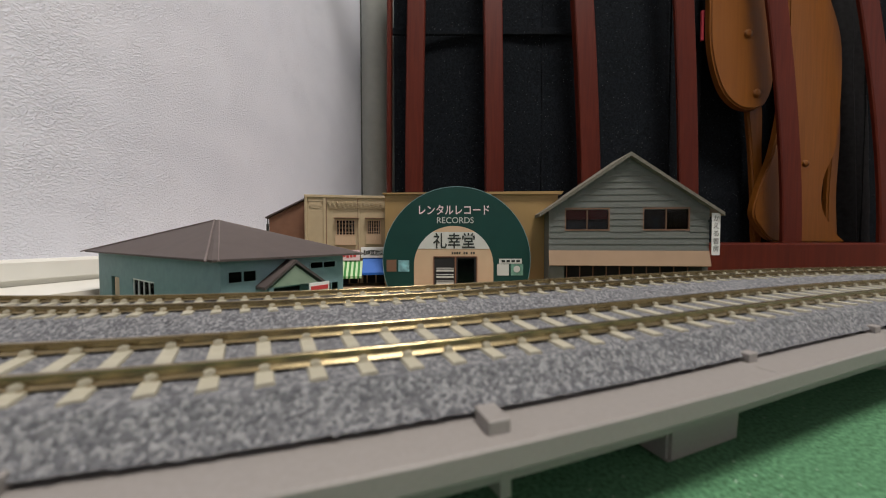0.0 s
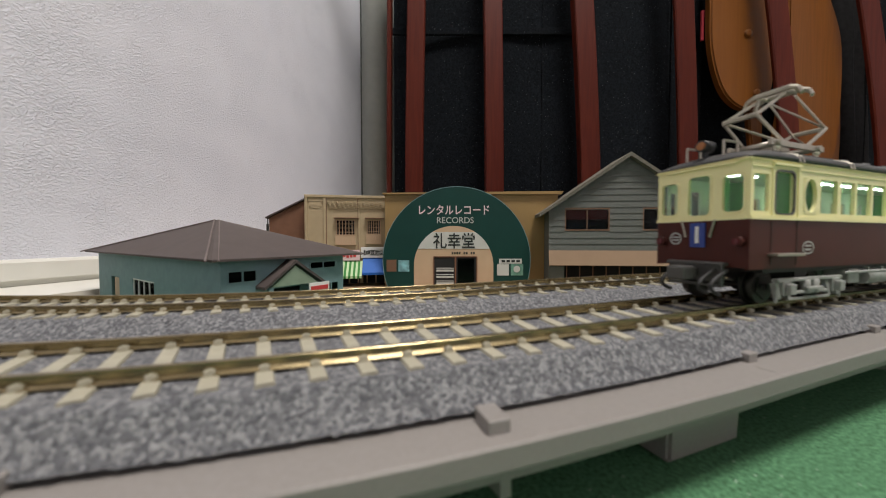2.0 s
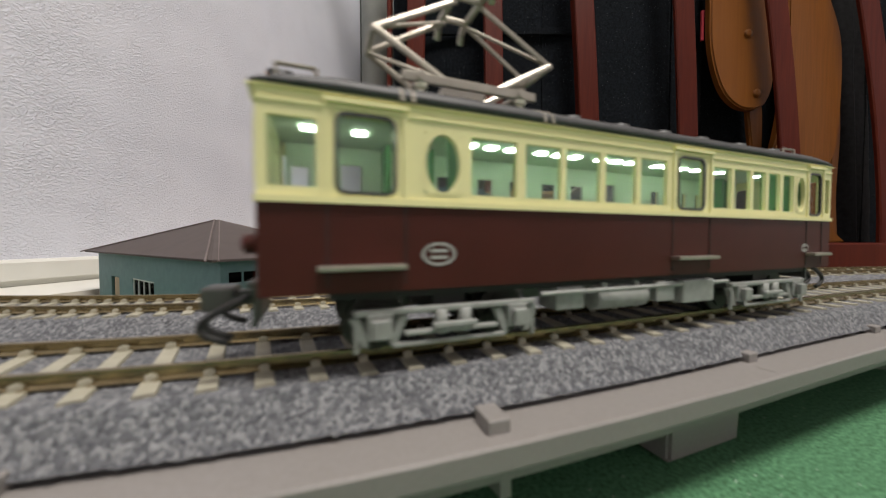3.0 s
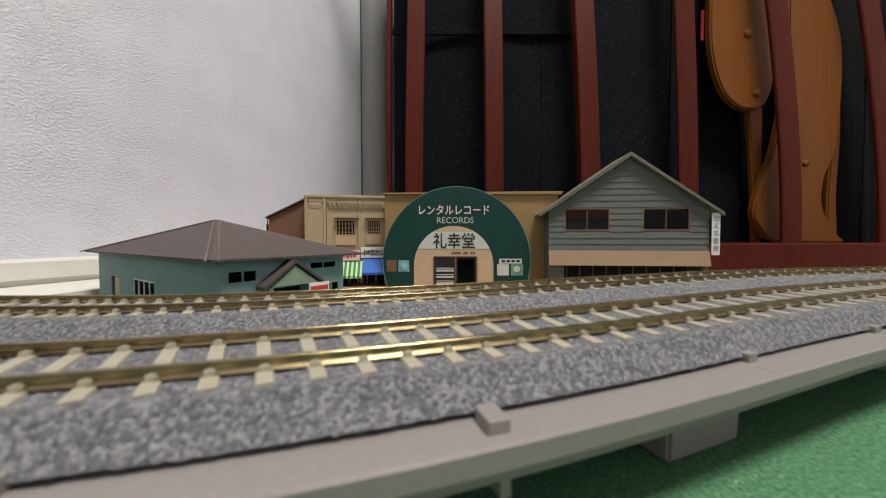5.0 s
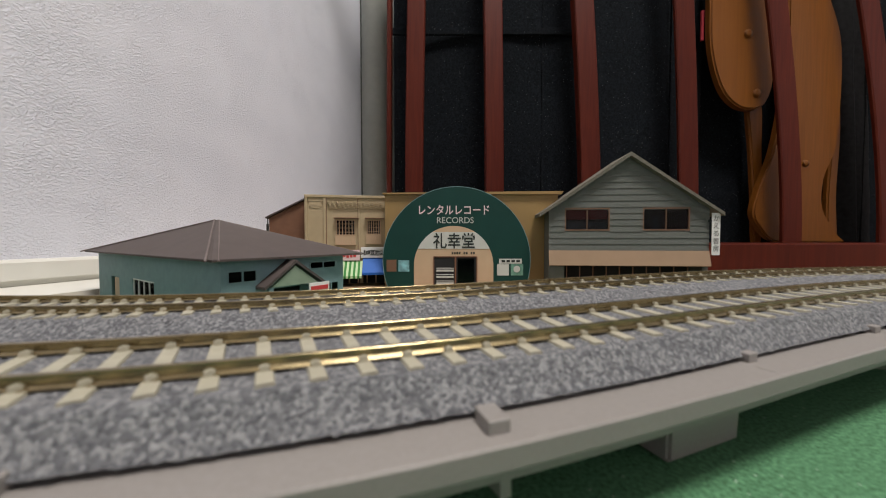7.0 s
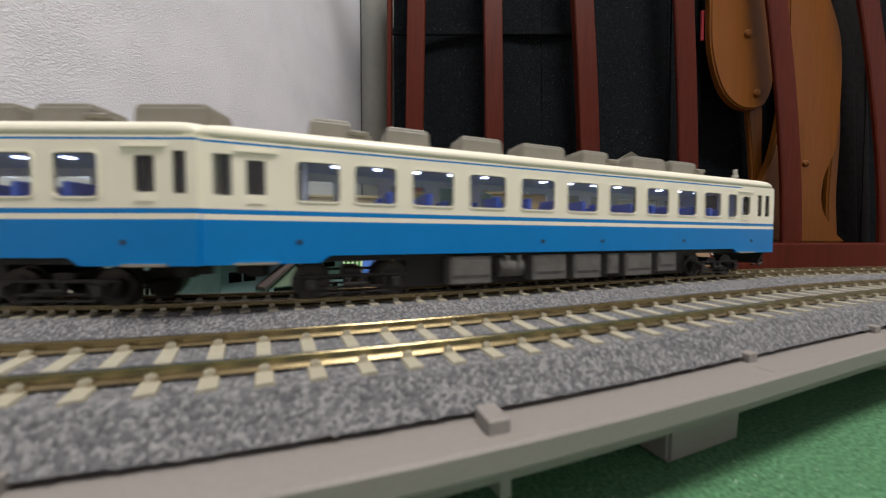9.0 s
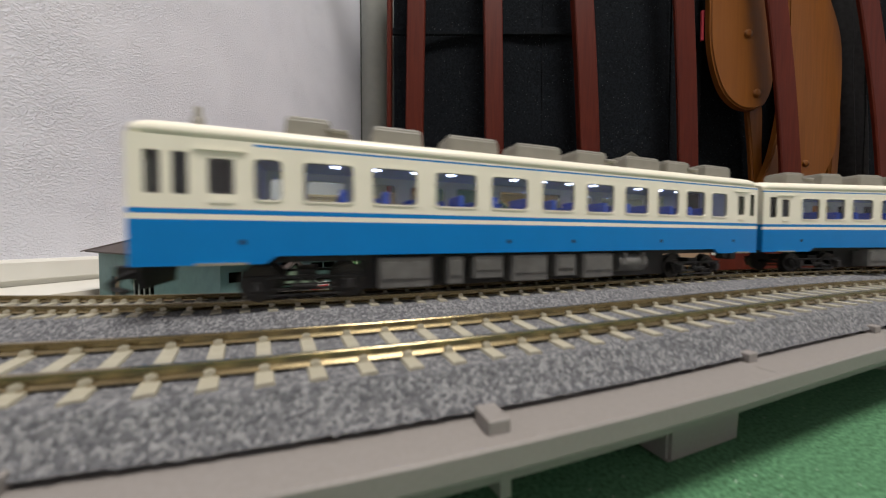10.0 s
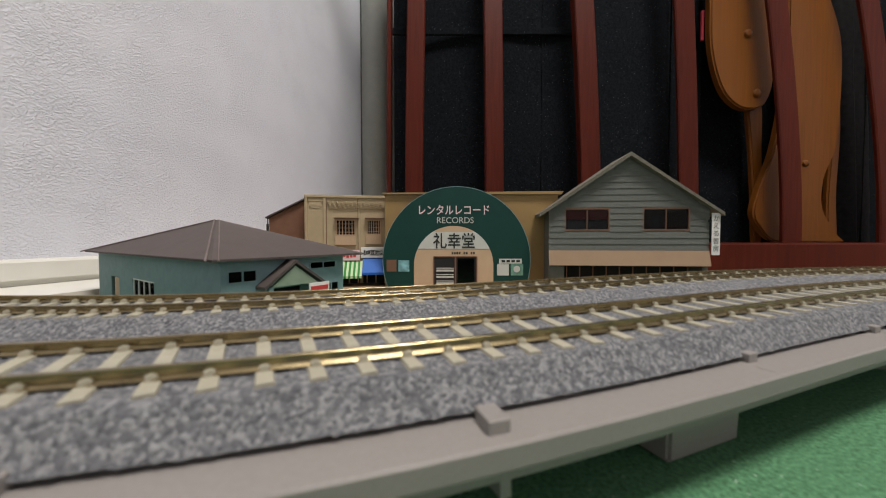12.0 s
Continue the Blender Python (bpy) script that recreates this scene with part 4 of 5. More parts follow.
# weatherboards, each a thin wedge, cut round the windows
rng = random.Random(3)
z = 53.0
while z < HA - 4:
    h = 5.9
    zt = min(z + h, HA)
    zc = z + h * 0.5
    spans = [(-HW - 0.2, HW + 0.2)]
    if zc > HE:
        half = HW * (HA - z - h * 0.55) / (HA - HE)
        spans = [(-half, half)]
    elif 72 < zc < 93.7:
        spans = [(-HW - 0.2, WINS[0][0]), (WINS[0][1], WINS[1][0]), (WINS[1][1], HW + 0.2)]
    for a, b in spans:
        if b - a > 2:
            bm = bmesh.new()
            k = rng.uniform(-0.25, 0.25)
            vs = [(-0.75, z + k), (-0.75, z + 0.4 + k), (-0.25, zt + 0.2), (-0.02, zt + 0.2), (-0.02, z + k)]
            prism(bm, vs, "x", a, b)
            part("board", bm, M_SIDING, cottage)
    z += h
for w in WINS:
    window(cottage, w[0], w[1], -0.6, w[2], w[3], M_FRAME, bars=1, w=1.2, depth=1.8, glass=M_DARKGLASS)
# red and blue-grey panels behind the glass, reflections put in as colour
bm = bmesh.new()
box(bm, -56, -18, 2.6, 3.0, 83, 93)
part("red_reflection", bm, M_REDPRINT, cottage, "red panel standing in for a window reflection")
bm = bmesh.new()
box(bm, -56, -18, 3.4, 4, 73, 80)
box(bm, 24, 31, 3.4, 4, 73, 86)
part("blue_reflection", bm, material("blue_grey_reflection", (0.06, 0.07, 0.11), 0.6, noise_size=5, amount=0.9), cottage)
for sx in (-1, 1):
    bm = bmesh.new()
    k = (HA - HE) / HW
    e = HW + 10
    prism(bm, [(0, HA + 0.2), (sx * e, HA - k * e + 0.2), (sx * e, HA - k * e + 3.2), (0, HA + 3.8)], "y", -6, 36)
    part("roof", bm, M_ROOFEDGE, cottage, "weathered grey-brown roof slope")
bm = bmesh.new()
prism(bm, [(-1.4, 53), (-4.6, 38.8), (-3.8, 38.4), (-0.8, 52)], "x", -HW - 0.5, HW + 0.2)
part("shop_hood", bm, M_HOOD, cottage, "plain tan slanted shop hood")
for i in range(10):
    bm = bmesh.new()
    x = -55 + i * 12.4
    box(bm, x - 0.4, x + 0.4, 2.5, 3.2, 3, 40)
    part("mullion", bm, M_SHEDBROWN, cottage)
bm = bmesh.new()
box(bm, 73.5, 80.5, -3.5, -2.5, 49, 88)
sg = part("sign", bm, M_WHITE, cottage, "narrow white upright shop sign")
bm = bmesh.new()
box(bm, 72, 73.8, -3.2, 4, 80, 81.5)
part("bracket", bm, M_INK, sg)
for i, ch in enumerate("かえる書房"):
    words("lettering", ch, 6.2, M_GREYBOX, sg, mm(77, -3.6, 81.0 - i * 7.0), 0.1, 0.02, 5.0)

CUT = 0.0


# ---- trains ----
def pane(parent, x0, x1, y, z0, z1, mat, name="pane"):
    bm = bmesh.new()
    box(bm, x0 - 0.3, x1 + 0.3, y - 0.12, y + 0.12, z0 - 0.3, z1 + 0.3)
    return part(name, bm, mat, parent)


def side_frame(parent, holes, y, out, mat, name="window_frame", w=0.55, proud=0.25):
    """A raised frame with rounded corners round each opening of one side; out is -1 or 1."""
    for x0, x1, z0, z1 in holes:
        bm = bmesh.new()
        ring_a, ring_b = [], []
        r = min(1.3, (x1 - x0) * 0.3)
        for cx, cz, a0 in ((x1 - r, z1 - r, 0), (x0 + r, z1 - r, 90), (x0 + r, z0 + r, 180), (x1 - r, z0 + r, 270)):
            for k in range(5):
                a = math.radians(a0 + 90 * k / 4)
                ring_a.append((cx + r * math.cos(a), cz + r * math.sin(a)))
                ring_b.append((cx + (r + w) * math.cos(a) + 0, cz + (r + w) * math.sin(a)))
        n = len(ring_a)
        yo, yi = y + out * proud, y - out * 0.35
        va = [bm.verts.new((x, yo, z)) for x, z in ring_a]
        vb = [bm.verts.new((x, yo, z)) for x, z in ring_b]
        vc = [bm.verts.new((x, yi, z)) for x, z in ring_a]
        vd = [bm.verts.new((x, yi, z)) for x, z in ring_b]
        for i in range(n):
            j = (i + 1) % n
            for qd in ((va[i], va[j], vb[j], vb[i]), (va[i], vc[i], vc[j], va[j]), (vb[i], vb[j], vd[j], vd[i]), (vc[i], vd[i], vd[j], vc[j])):
                bm.faces.new(qd)
        part(name, bm, mat, parent)


def wheelset(parent, x, r, mat):
    bm = bmesh.new()
    for s in (-1, 1):
        rod(bm, (0, s * 7.2, 0), (0, s * 10.0, 0), r, 20)
        rod(bm, (0, s * 7.0, 0), (0, s * 7.8, 0), r + 0.7, 20)
        rod(bm, (0, s * 10.0, 0), (0, s * 10.4, 0), r * 0.75, 5)
    rod(bm, (0, -11.5, 0), (0, 11.5, 0), 0.9, 8)
    return part("wheelset", bm, mat, parent, m=mm(x, 0, r))


def bogie(parent, x, wb, r, y, mat, ornate=True):
    """Two side frames with axle boxes, springs and a bolster."""
    for s in (-1, 1):
        bm = bmesh.new()
        o = s * y
        def b(x0, x1, z0, z1, d=1.6, off=0.0):
            box(bm, x + x0, x + x1, min(o + s * off, o + s * (off + d)), max(o + s * off, o + s * (off + d)), z0, z1, bevel=0.25)
        h = wb / 2
        b(-h - 4, h + 4, 7.0, 8.0)
        b(-h + 4, h - 4, 3.4, 4.2)
        for c in (-h, h):
            b(c - 2.0, c + 2.0, 3.2, 7.4, 1.6, 0.2)
            b(c - 1.4, c + 1.4, 3.6, 6.6, 1.2, 2.0)
            prism(bm, [(x + c - 4.6, 6.7), (x + c - 3.0, 6.7), (x + c - 1.6, 2.2), (x + c - 2.6, 2.2)], "y", o, o + s * 1.2)
            prism(bm, [(x + c + 4.6, 6.7), (x + c + 3.0, 6.7), (x + c + 1.6, 2.2), (x + c + 2.6, 2.2)], "y", o, o + s * 1.2)
        for c in (-2.2, 2.2):
            rod(bm, (x + c, o + s * 1.0, 3.4), (x + c, o + s * 1.0, 7.4), 1.1, 10)
        b(-4.0, 4.0, 4.4, 5.4, 1.0, 1.6)
        b(-h + 2, h - 2, 1.6, 2.4, 0.9, 0.4)
        if ornate:
            for c in (-h - 3.6, h + 3.6):
                b(c - 0.4, c + 0.4, 1.2, 7.0, 0.8, 0.5)
        part("bogie_frame", bm, mat, parent)
    bm = bmesh.new()
    box(bm, x - 3, x + 3, -y + 1, y - 1, 6, 9.5)
    part("bolster", bm, M_BLACKGEAR, parent)
    return [wheelset(parent, x - wb / 2, r, M_WHEEL), wheelset(parent, x + wb / 2, r, M_WHEEL)]


def coupler(parent, x, s, mat, hoses=True):
    bm = bmesh.new()
    box(bm, min(x, x + s * 5), max(x, x + s * 5), -1.2, 1.2, 8.2, 10.6, bevel=0.2)
    box(bm, min(x + s * 4, x + s * 9), max(x + s * 4, x + s * 9), -2.6, 2.6, 7.4, 11.4, bevel=0.6)
    part("coupler", bm, mat, parent)
    if hoses:
        for y in (-5.5, 5.0, -8.5):
            bm = bmesh.new()
            pts = [Vector((x + s * (1 + 6.5 * math.sin(t * 2.7)), y, 10.5 - 8.0 * t + 1.5 * t * t)) for t in [i / 8 for i in range(9)]]
            tube(bm, pts, 0.55)
            part("hose", bm, M_BLACKGEAR, parent)


def arch(half, z0, rise, n=14, flat=0.55):
    return [(half * math.cos(math.pi * i / n), z0 + rise * math.sin(math.pi * i / n) ** flat) for i in range(n + 1)]


def vault(L, W, z0, rise, flat, steps, n=18):
    """A roof whose ends come down in the (inset, width share, rise share) steps."""
    bm = bmesh.new()
    cuts = [(-L + d, k, q) for d, k, q in steps] + [(L - d, k, q) for d, k, q in steps[::-1]]
    rings = [[bm.verts.new((x, y, z)) for y, z in arch(W * k, z0, rise * q, n, flat)] for x, k, q in cuts]
    for a, b in zip(rings, rings[1:]):
        for j in range(n + 1):
            bm.faces.new((a[j], a[(j + 1) % (n + 1)], b[(j + 1) % (n + 1)], b[j])).smooth = j < n
    bm.faces.new(rings[0])
    bm.faces.new(rings[-1][::-1])
    return bm


def tram():
    t = thing("tram", mm(0, 0, 0), "cream and brown model tram with a raised pantograph", "tram")
    L, W, ZB, ZM, ZT = 75.4, 12.7, 10.9, 24.4, 40.6
    doors = [(-64.6, -56.2, 26.2, 37.4), (9.2, 17.7, 26.2, 37.4), (63.6, 69.4, 26.2, 37.4)]
    ovals = [(-51.2, -44.7, 26.6, 36.4), (57.2, 61.4, 26.6, 36.4)]
    wins = [(-74.0, -67.6, 26.6, 36.4), (71.6, 74.6, 26.6, 36.4)]
    wins += [(a, b, 26.6, 36.4) for a, b in ((-42.8, -33.8), (-31.8, -23.8), (-22.6, -14), (-12.6, -4.0), (-2.7, 5.4), (21.4, 28.2), (29.4, 36.0), (37.2, 42.6), (44.0, 49.2), (50.6, 55.8))]
    holes = doors + ovals + wins

    def pick(x, z):
        return (ZM,) if x is None else (0 if z < ZM else 1)

    for s in (-1, 1):
        bm = bmesh.new()
        y0, y1 = (-W, -W + 0.9) if s < 0 else (W - 0.9, W)
        holed(bm, -L, L, ZB, ZT, y0, y1, holes, pick)
        side = part("side", bm, [M_BROWN, M_CREAM], t)
        for h in holes:
            pane(side, h[0], h[1], s * (W - 0.6), h[2], h[3], M_GLASS)
        side_frame(side, doors, s * W, s, M_DARKFRAME, "door_window_frame", 0.5, 0.2)
        bm = bmesh.new()
        for z0, z1, d in ((ZM - 0.1, ZM + 0.9, 0.45), (38.2, 38.6, 0.25)):
            box(bm, -L, L, min(s * W, s * (W + d)), max(s * W, s * (W + d)), z0, z1)
        part("belt", bm, M_CREAM, side)
        for a, b in ((-66.2, -54.4), (7.4, 20.2), (62.6, 70.8)):
            bm = bmesh.new()
            for x in (a, b):
                box(bm, x - 0.35, x + 0.35, min(s * W, s * (W + 0.35)), max(s * W, s * (W + 0.35)), ZM + 0.9, 39.2)
            box(bm, a - 0.4, b + 0.4, min(s * W, s * (W + 0.7)), max(s * W, s * (W + 0.7)), 39.0, 39.7)
            part("door_trim", bm, M_CREAM, side)
            bm = bmesh.new()
            for x in (a, b):
                box(bm, x - 0.13, x + 0.13, min(s * W, s * (W + 0.12)), max(s * W, s * (W + 0.12)), ZB + 1, ZM - 0.1)
            part("door_seam", bm, M_BLACKGEAR, side)
        for h in ovals:
            bm = bmesh.new()
            cx, cz, rx, rz = (h[0] + h[1]) / 2, (h[2] + h[3]) / 2, (h[1] - h[0]) / 2, (h[3] - h[2]) / 2
            n = 28
            yo, yi = s * (W + 0.12), s * (W - 0.85)
            inn = [(cx + rx * 0.93 * math.cos(k * math.tau / n), cz + rz * 0.97 * math.sin(k * math.tau / n)) for k in range(n)]
            outr = []
            for k in range(n):
                c, q = math.cos(k * math.tau / n), math.sin(k * math.tau / n)
                m = max(abs(c), abs(q))
                outr.append((cx + (rx + 0.25) * c / m, cz + (rz + 0.25) * q / m))
            v1, v2, v3 = [bm.verts.new((x, yo, z)) for x, z in inn], [bm.verts.new((x, yo, z)) for x, z in outr], [bm.verts.new((x, yi, z)) for x, z in inn]
            for k in range(n):
                j = (k + 1) % n
                bm.faces.new((v1[k], v1[j], v2[j], v2[k]))
                bm.faces.new((v1[k], v3[k], v3[j], v1[j]))
            part("oval_surround", bm, M_CREAM, side)
        # steps and emblem
        for a, b in ((-67.6, -54.6), (7.0, 20.8), (62.4, 71.4)):
            bm = bmesh.new()
            box(bm, a, b, min(s * W, s * (W + 2.2)), max(s * W, s * (W + 2.2)), 14.4, 15.2, bevel=0.15)
            part("step", bm, M_METAL, side, "grey door step")
        for cx in (-48.7, 62.0):
            bm = bmesh.new()
            n = 28
            rr = 3.0 if cx < 0 else 1.8
            for a, b in ((1.0, 0.84),):
                v1 = [bm.verts.new((cx + rr * a * math.cos(k * math.tau / n), s * (W + 0.12), 16.6 + rr * a * 0.64 * math.sin(k * math.tau / n))) for k in range(n)]
                v2 = [bm.verts.new((cx + rr * b * math.cos(k * math.tau / n), s * (W + 0.12), 16.6 + rr * b * 0.6 * math.sin(k * math.tau / n))) for k in range(n)]
                for k in range(n):
                    bm.faces.new((v1[k], v1[(k + 1) % n], v2[(k + 1) % n], v2[k]))
            for z in (15.8, 16.9):
                box(bm, cx - rr * 0.5, cx + rr * 0.5, min(s * W, s * (W + 0.12)), max(s * W, s * (W + 0.12)), z, z + 0.5)
            part("emblem", bm, M_EMBLEM, side, "round white emblem")
    # the two ends
    for s in (-1, 1):
        bm = bmesh.new()
        ew = [(-11.2, -6.2, 26.6, 36.4), (-3.0, 3.0, 26.0, 37.4), (6.2, 11.2, 26.6, 36.4)]
        holed(bm, -W + 0.9, W - 0.9, ZB + 0.4, ZT, -0.9, 0, ew, pick)
        for f in prism(bm, [(y * 0.97, z) for y, z in arch(W, ZT - 0.02, 0.5, 16, 0.7)], "y", -0.9, 0):
            f.material_index = 1
        end = part("end", bm, [M_BROWN, M_CREAM], t, m=mm(s * (L - 0.9), 0, 0, rz=90 * s))
        for h in ew:
            pane(end, h[0], h[1], -0.5, h[2], h[3], M_GLASS)
        side_frame(end, ew, -0.9, -1, M_CREAM, w=0.5)
        bm = bmesh.new()
        box(bm, -W + 0.9, W - 0.9, -1.3, -0.9, ZM - 0.1, ZM + 0.9)
        part("belt", bm, M_CREAM, end)
        bm = bmesh.new()
        box(bm, -2.1, 2.1, -1.4, -0.9, 16.6, 23.8, bevel=0.15)
        plate = part("route_plate", bm, material("deep_blue_plate", (0.02, 0.05, 0.25), 0.4), end, "deep blue route plate")
        bm = bmesh.new()
        box(bm, -0.5, 0.5, -1.5, -1.4, 17.8, 22.8)
        part("bar", bm, M_WHITE, plate)
        bm = bmesh.new()
        ring_k = [(math.cos(k * math.tau / 20), math.sin(k * math.tau / 20)) for k in range(20)]
        v1 = [bm.verts.new((-6.6 + 1.9 * c, -1.0, 19.2 + 1.9 * q)) for c, q in ring_k]
        v2 = [bm.verts.new((-6.6 + 1.45 * c, -1.0, 19.2 + 1.45 * q)) for c, q in ring_k]
        for k in range(20):
            bm.faces.new((v1[k], v1[(k + 1) % 20], v2[(k + 1) % 20], v2[k]))
        for z in (18.5, 19.4):
            box(bm, -7.7, -5.5, -1.02, -0.9, z, z + 0.5)
        part("emblem", bm, M_EMBLEM, end, "round white emblem")
        for y in (-4.2, 4.2):
            bm = bmesh.new()
            rod(bm, (y * 1.1, -1.3, 24.6), (y * 0.8, -1.3, 19.6), 0.28, 6)
            part("wiper_rail", bm, M_METAL, end)
        for x in (-10.6, 10.6):
            bm = bmesh.new()
            rod(bm, (x, -0.9, 18.4), (x, -2.6, 18.4), 1.4, 14)
            hl = part("tail_lamp", bm, M_BROWN, end)
            bm = bmesh.new()
            rod(bm, (x, -2.6, 18.4), (x, -2.85, 18.4), 0.95, 14)
            part("lens", bm, M_TAILRED, hl)
        bm = bmesh.new()
        box(bm, -8, 8, -3.0, 0, 11.6, 12.6, bevel=0.2)
        box(bm, -7, 7, -2.4, -1.4, 7.0, 11.6, bevel=0.2)
        for x in (-7, 7):
            box(bm, x - 0.4, x + 0.4, -2.4, -1.6, 6.2, 11.6)
        box(bm, -7.4, 7.4, -2.6, -1.8, 5.6, 6.4, bevel=0.2)
        part("bumper", bm, M_DARKFRAME, end, "dark grey bumper and step gear")
        coupler(t, s * (L + 0.5), s, M_DARKFRAME)
    # roof
    bm = vault(L + 0.6, W + 0.5, ZT + 0.1, 4.0, 0.7, [(0, 0.97, 0.12), (1.0, 0.99, 0.35), (3.0, 1.0, 0.62), (6.5, 1.0, 0.85), (11.0, 1.0, 1.0)], 16)
    roof = part("roof", bm, M_ROOFGREY, t, "dark grey arched roof", smooth=False)
    bm = bmesh.new()
    prism(bm, [(y * 1.01, z - 0.35 if abs(y) > W * 0.9 else z - 2) for y, z in arch(W + 0.3, ZT - 0.2, 1.2, 8, 0.7)], "x", -L - 0.9, L + 0.9)
    part("gutter", bm, M_CREAM, roof)
    for x in (-54, -27):
        bm = bmesh.new()
        for d in (-0.9, 0.9):
            pts = arch(W + 0.5, ZT - 0.2, 4.3, 12, 0.7)
            for a, b in zip(pts, pts[1:]):
                rod(bm, (x + d, a[0], a[1]), (x + d, b[0], b[1]), 0.35, 6)
        part("roof_pipe", bm, M_METAL, roof)
    for x in (-16, -2, 12, 26, 42, 58):
        bm = bmesh.new()
        rod(bm, (x, -6, 43), (x, -6, 45.2), 2.4, 14, r2=2.2)
        rod(bm, (x, -6, 45.2), (x, -6, 45.6), 2.2, 14, r2=1.2)
        part("roof_vent", bm, M_ROOFGREY, roof)
        bm = bmesh.new()
        rod(bm, (x, 5, 43), (x, 5, 45.4), 2.3, 14, r2=1.8)
        part("roof_vent", bm, M_ROOFGREY, roof)
    bm = bmesh.new()
    box(bm, -56, -24, -8, 8, 44.2, 45.0, bevel=0.2)
    part("roof_walk", bm, M_ROOFGREY, roof)
    for s in (-1, 1):
        bm = bmesh.new()
        rod(bm, (s * (L - 4.2), 0, 46.4), (s * (L - 0.4), 0, 46.4), 1.75, 16)
        box(bm, min(s * (L - 3), s * (L - 1.6)), max(s * (L - 3), s * (L - 1.6)), -0.6, 0.6, 43, 45.4)
        hl = part("headlamp", bm, M_BLACK, roof)
        bm = bmesh.new()
        rod(bm, (s * (L - 0.4), 0, 46.4), (s * (L - 0.1), 0, 46.4), 1.2, 16)
        part("lens", bm, M_AMBER, hl)
        bm = bmesh.new()
        for y in (-5, 5):
            rod(bm, (s * (L - 2), y, 43), (s * (L - 2), y, 47.0), 0.35, 6)
            rod(bm, (s * (L - 8), y, 43), (s * (L - 8), y, 47.0), 0.35, 6)
            rod(bm, (s * (L - 2), y, 47.0), (s * (L - 8), y, 47.0), 0.35, 6)
        part("roof_ladder", bm, M_METAL, roof)
    # pantograph
    pg = new("pantograph")
    pg.parent = t
    pg.matrix_basis = mm(-39, 0, 45.0) @ Matrix.Diagonal((1.18, 0.78, 1.42, 1))
    tagged(pg, "pale metal diamond pantograph, raised")
    bm = bmesh.new()
    for x in (-9, 9):
        rod(bm, (x, -8.5, 2.4), (x, 8.5, 2.4), 0.7, 8)
    for y in (-7, 7):
        box(bm, -12, 12, y - 0.6, y + 0.6, 1.8, 3.0, bevel=0.15)
    box(bm, -4, 4, -2, 2, 1.6, 3.4, bevel=0.2)
    part("base_frame", bm, M_METAL, pg)
    for x in (-9, 9):
        for y in (-7, 7):
            bm = bmesh.new()
            for k in range(3):
                rod(bm, (x, y, -0.5 + k * 0.8), (x, y, 0.1 + k * 0.8), 1.0 if k % 2 == 0 else 0.6, 10)
            part("insulator", bm, M_IVORY, pg)
    for sx in (-1, 1):
        for p0, p1, r, nm in (((sx * 5, -6.5, 2.8), (sx * 16, -5.6, 8.0), 0.5, "lower_arm"), ((sx * 5, 6.5, 2.8), (sx * 16, 5.6, 8.0), 0.5, "lower_arm"),
                              ((sx * 16, -5.6, 8.0), (sx * 16, 5.6, 8.0), 0.55, "knee_bar"), ((sx * 5, -6.5, 2.8), (sx * 16, 5.5, 8.0), 0.3, "brace"),
                              ((sx * 16, -5.4, 8.0), (sx * 2.2, -4.3, 14.4), 0.42, "upper_arm"), ((sx * 16, 5.4, 8.0), (sx * 2.2, 4.3, 14.4), 0.42, "upper_arm"),
                              ((sx * 16, -5.4, 8.0), (sx * 2.2, 4.3, 14.4), 0.28, "brace")):
            bm = bmesh.new()
            rod(bm, p0, p1, r, 6)
            part(nm, bm, M_METAL, pg)
    bm = bmesh.new()
    for x in (-2.4, 2.4):
        pts = [(-9.6, 13.4), (-8.6, 14.7), (-6, 15.4), (6, 15.4), (8.6, 14.7), (9.6, 13.4)]
        for a, b in zip(pts, pts[1:]):
            rod(bm, (x, a[0], a[1]), (x, b[0], b[1]), 0.6, 6)
    for y in (-4.5, 4.5):
        rod(bm, (-2.4, y, 15), (2.4, y, 15), 0.5, 6)
    part("contact_shoe", bm, M_METAL, pg)
    # inside
    bm = bmesh.new()
    box(bm, -L + 1, L - 1, -W + 1, W - 1, 12, 13)
    part("floor_plate", bm, M_GREYBOX, t)
    bm = bmesh.new()
    box(bm, -L + 1, L - 1, -W + 1, W - 1, 39.0, 39.7)
    part("inner_ceiling", bm, M_INSIDE, t)
    bm = bmesh.new()
    holed(bm, -L + 2, L - 2, 13.2, 38.8, W - 2.2, W - 1.5, [(a + (b - a) * 0.24, b - (b - a) * 0.24, z0 - 0.8, z1 - 2.4) for a, b, z0, z1 in holes])
    part("lining", bm, M_INSIDE, t, "pale green inner wall lining with window openings")
    bm = bmesh.new()
    for x in (-70, -61, -52, -38, -20, -2, 18, 34, 62):
        for k in range(3 if abs(x) < 45 else 1):
            box(bm, x + k * 5, x + k * 5 + 2.2, -1.1, 1.1, 38.6, 39.0)
    part("interior_lamp", bm, M_LAMPGREEN, t, "glowing interior lamp strip")
    for x in (-53.4, -43.8, 56.6, 62.4):
        for y0, y1 in ((-W + 1.2, -5), (5, W - 1.2)):
            bm = bmesh.new()
            box(bm, x - 0.4, x + 0.4, y0, y1, 13, 38.8)
            part("partition", bm, M_INGREEN, t, "green interior partition")
    for s in (-1, 1):
        bm = bmesh.new()
        box(bm, -42, 5, min(s * (W - 1.2), s * (W - 6)), max(s * (W - 1.2), s * (W - 6)), 13, 18)
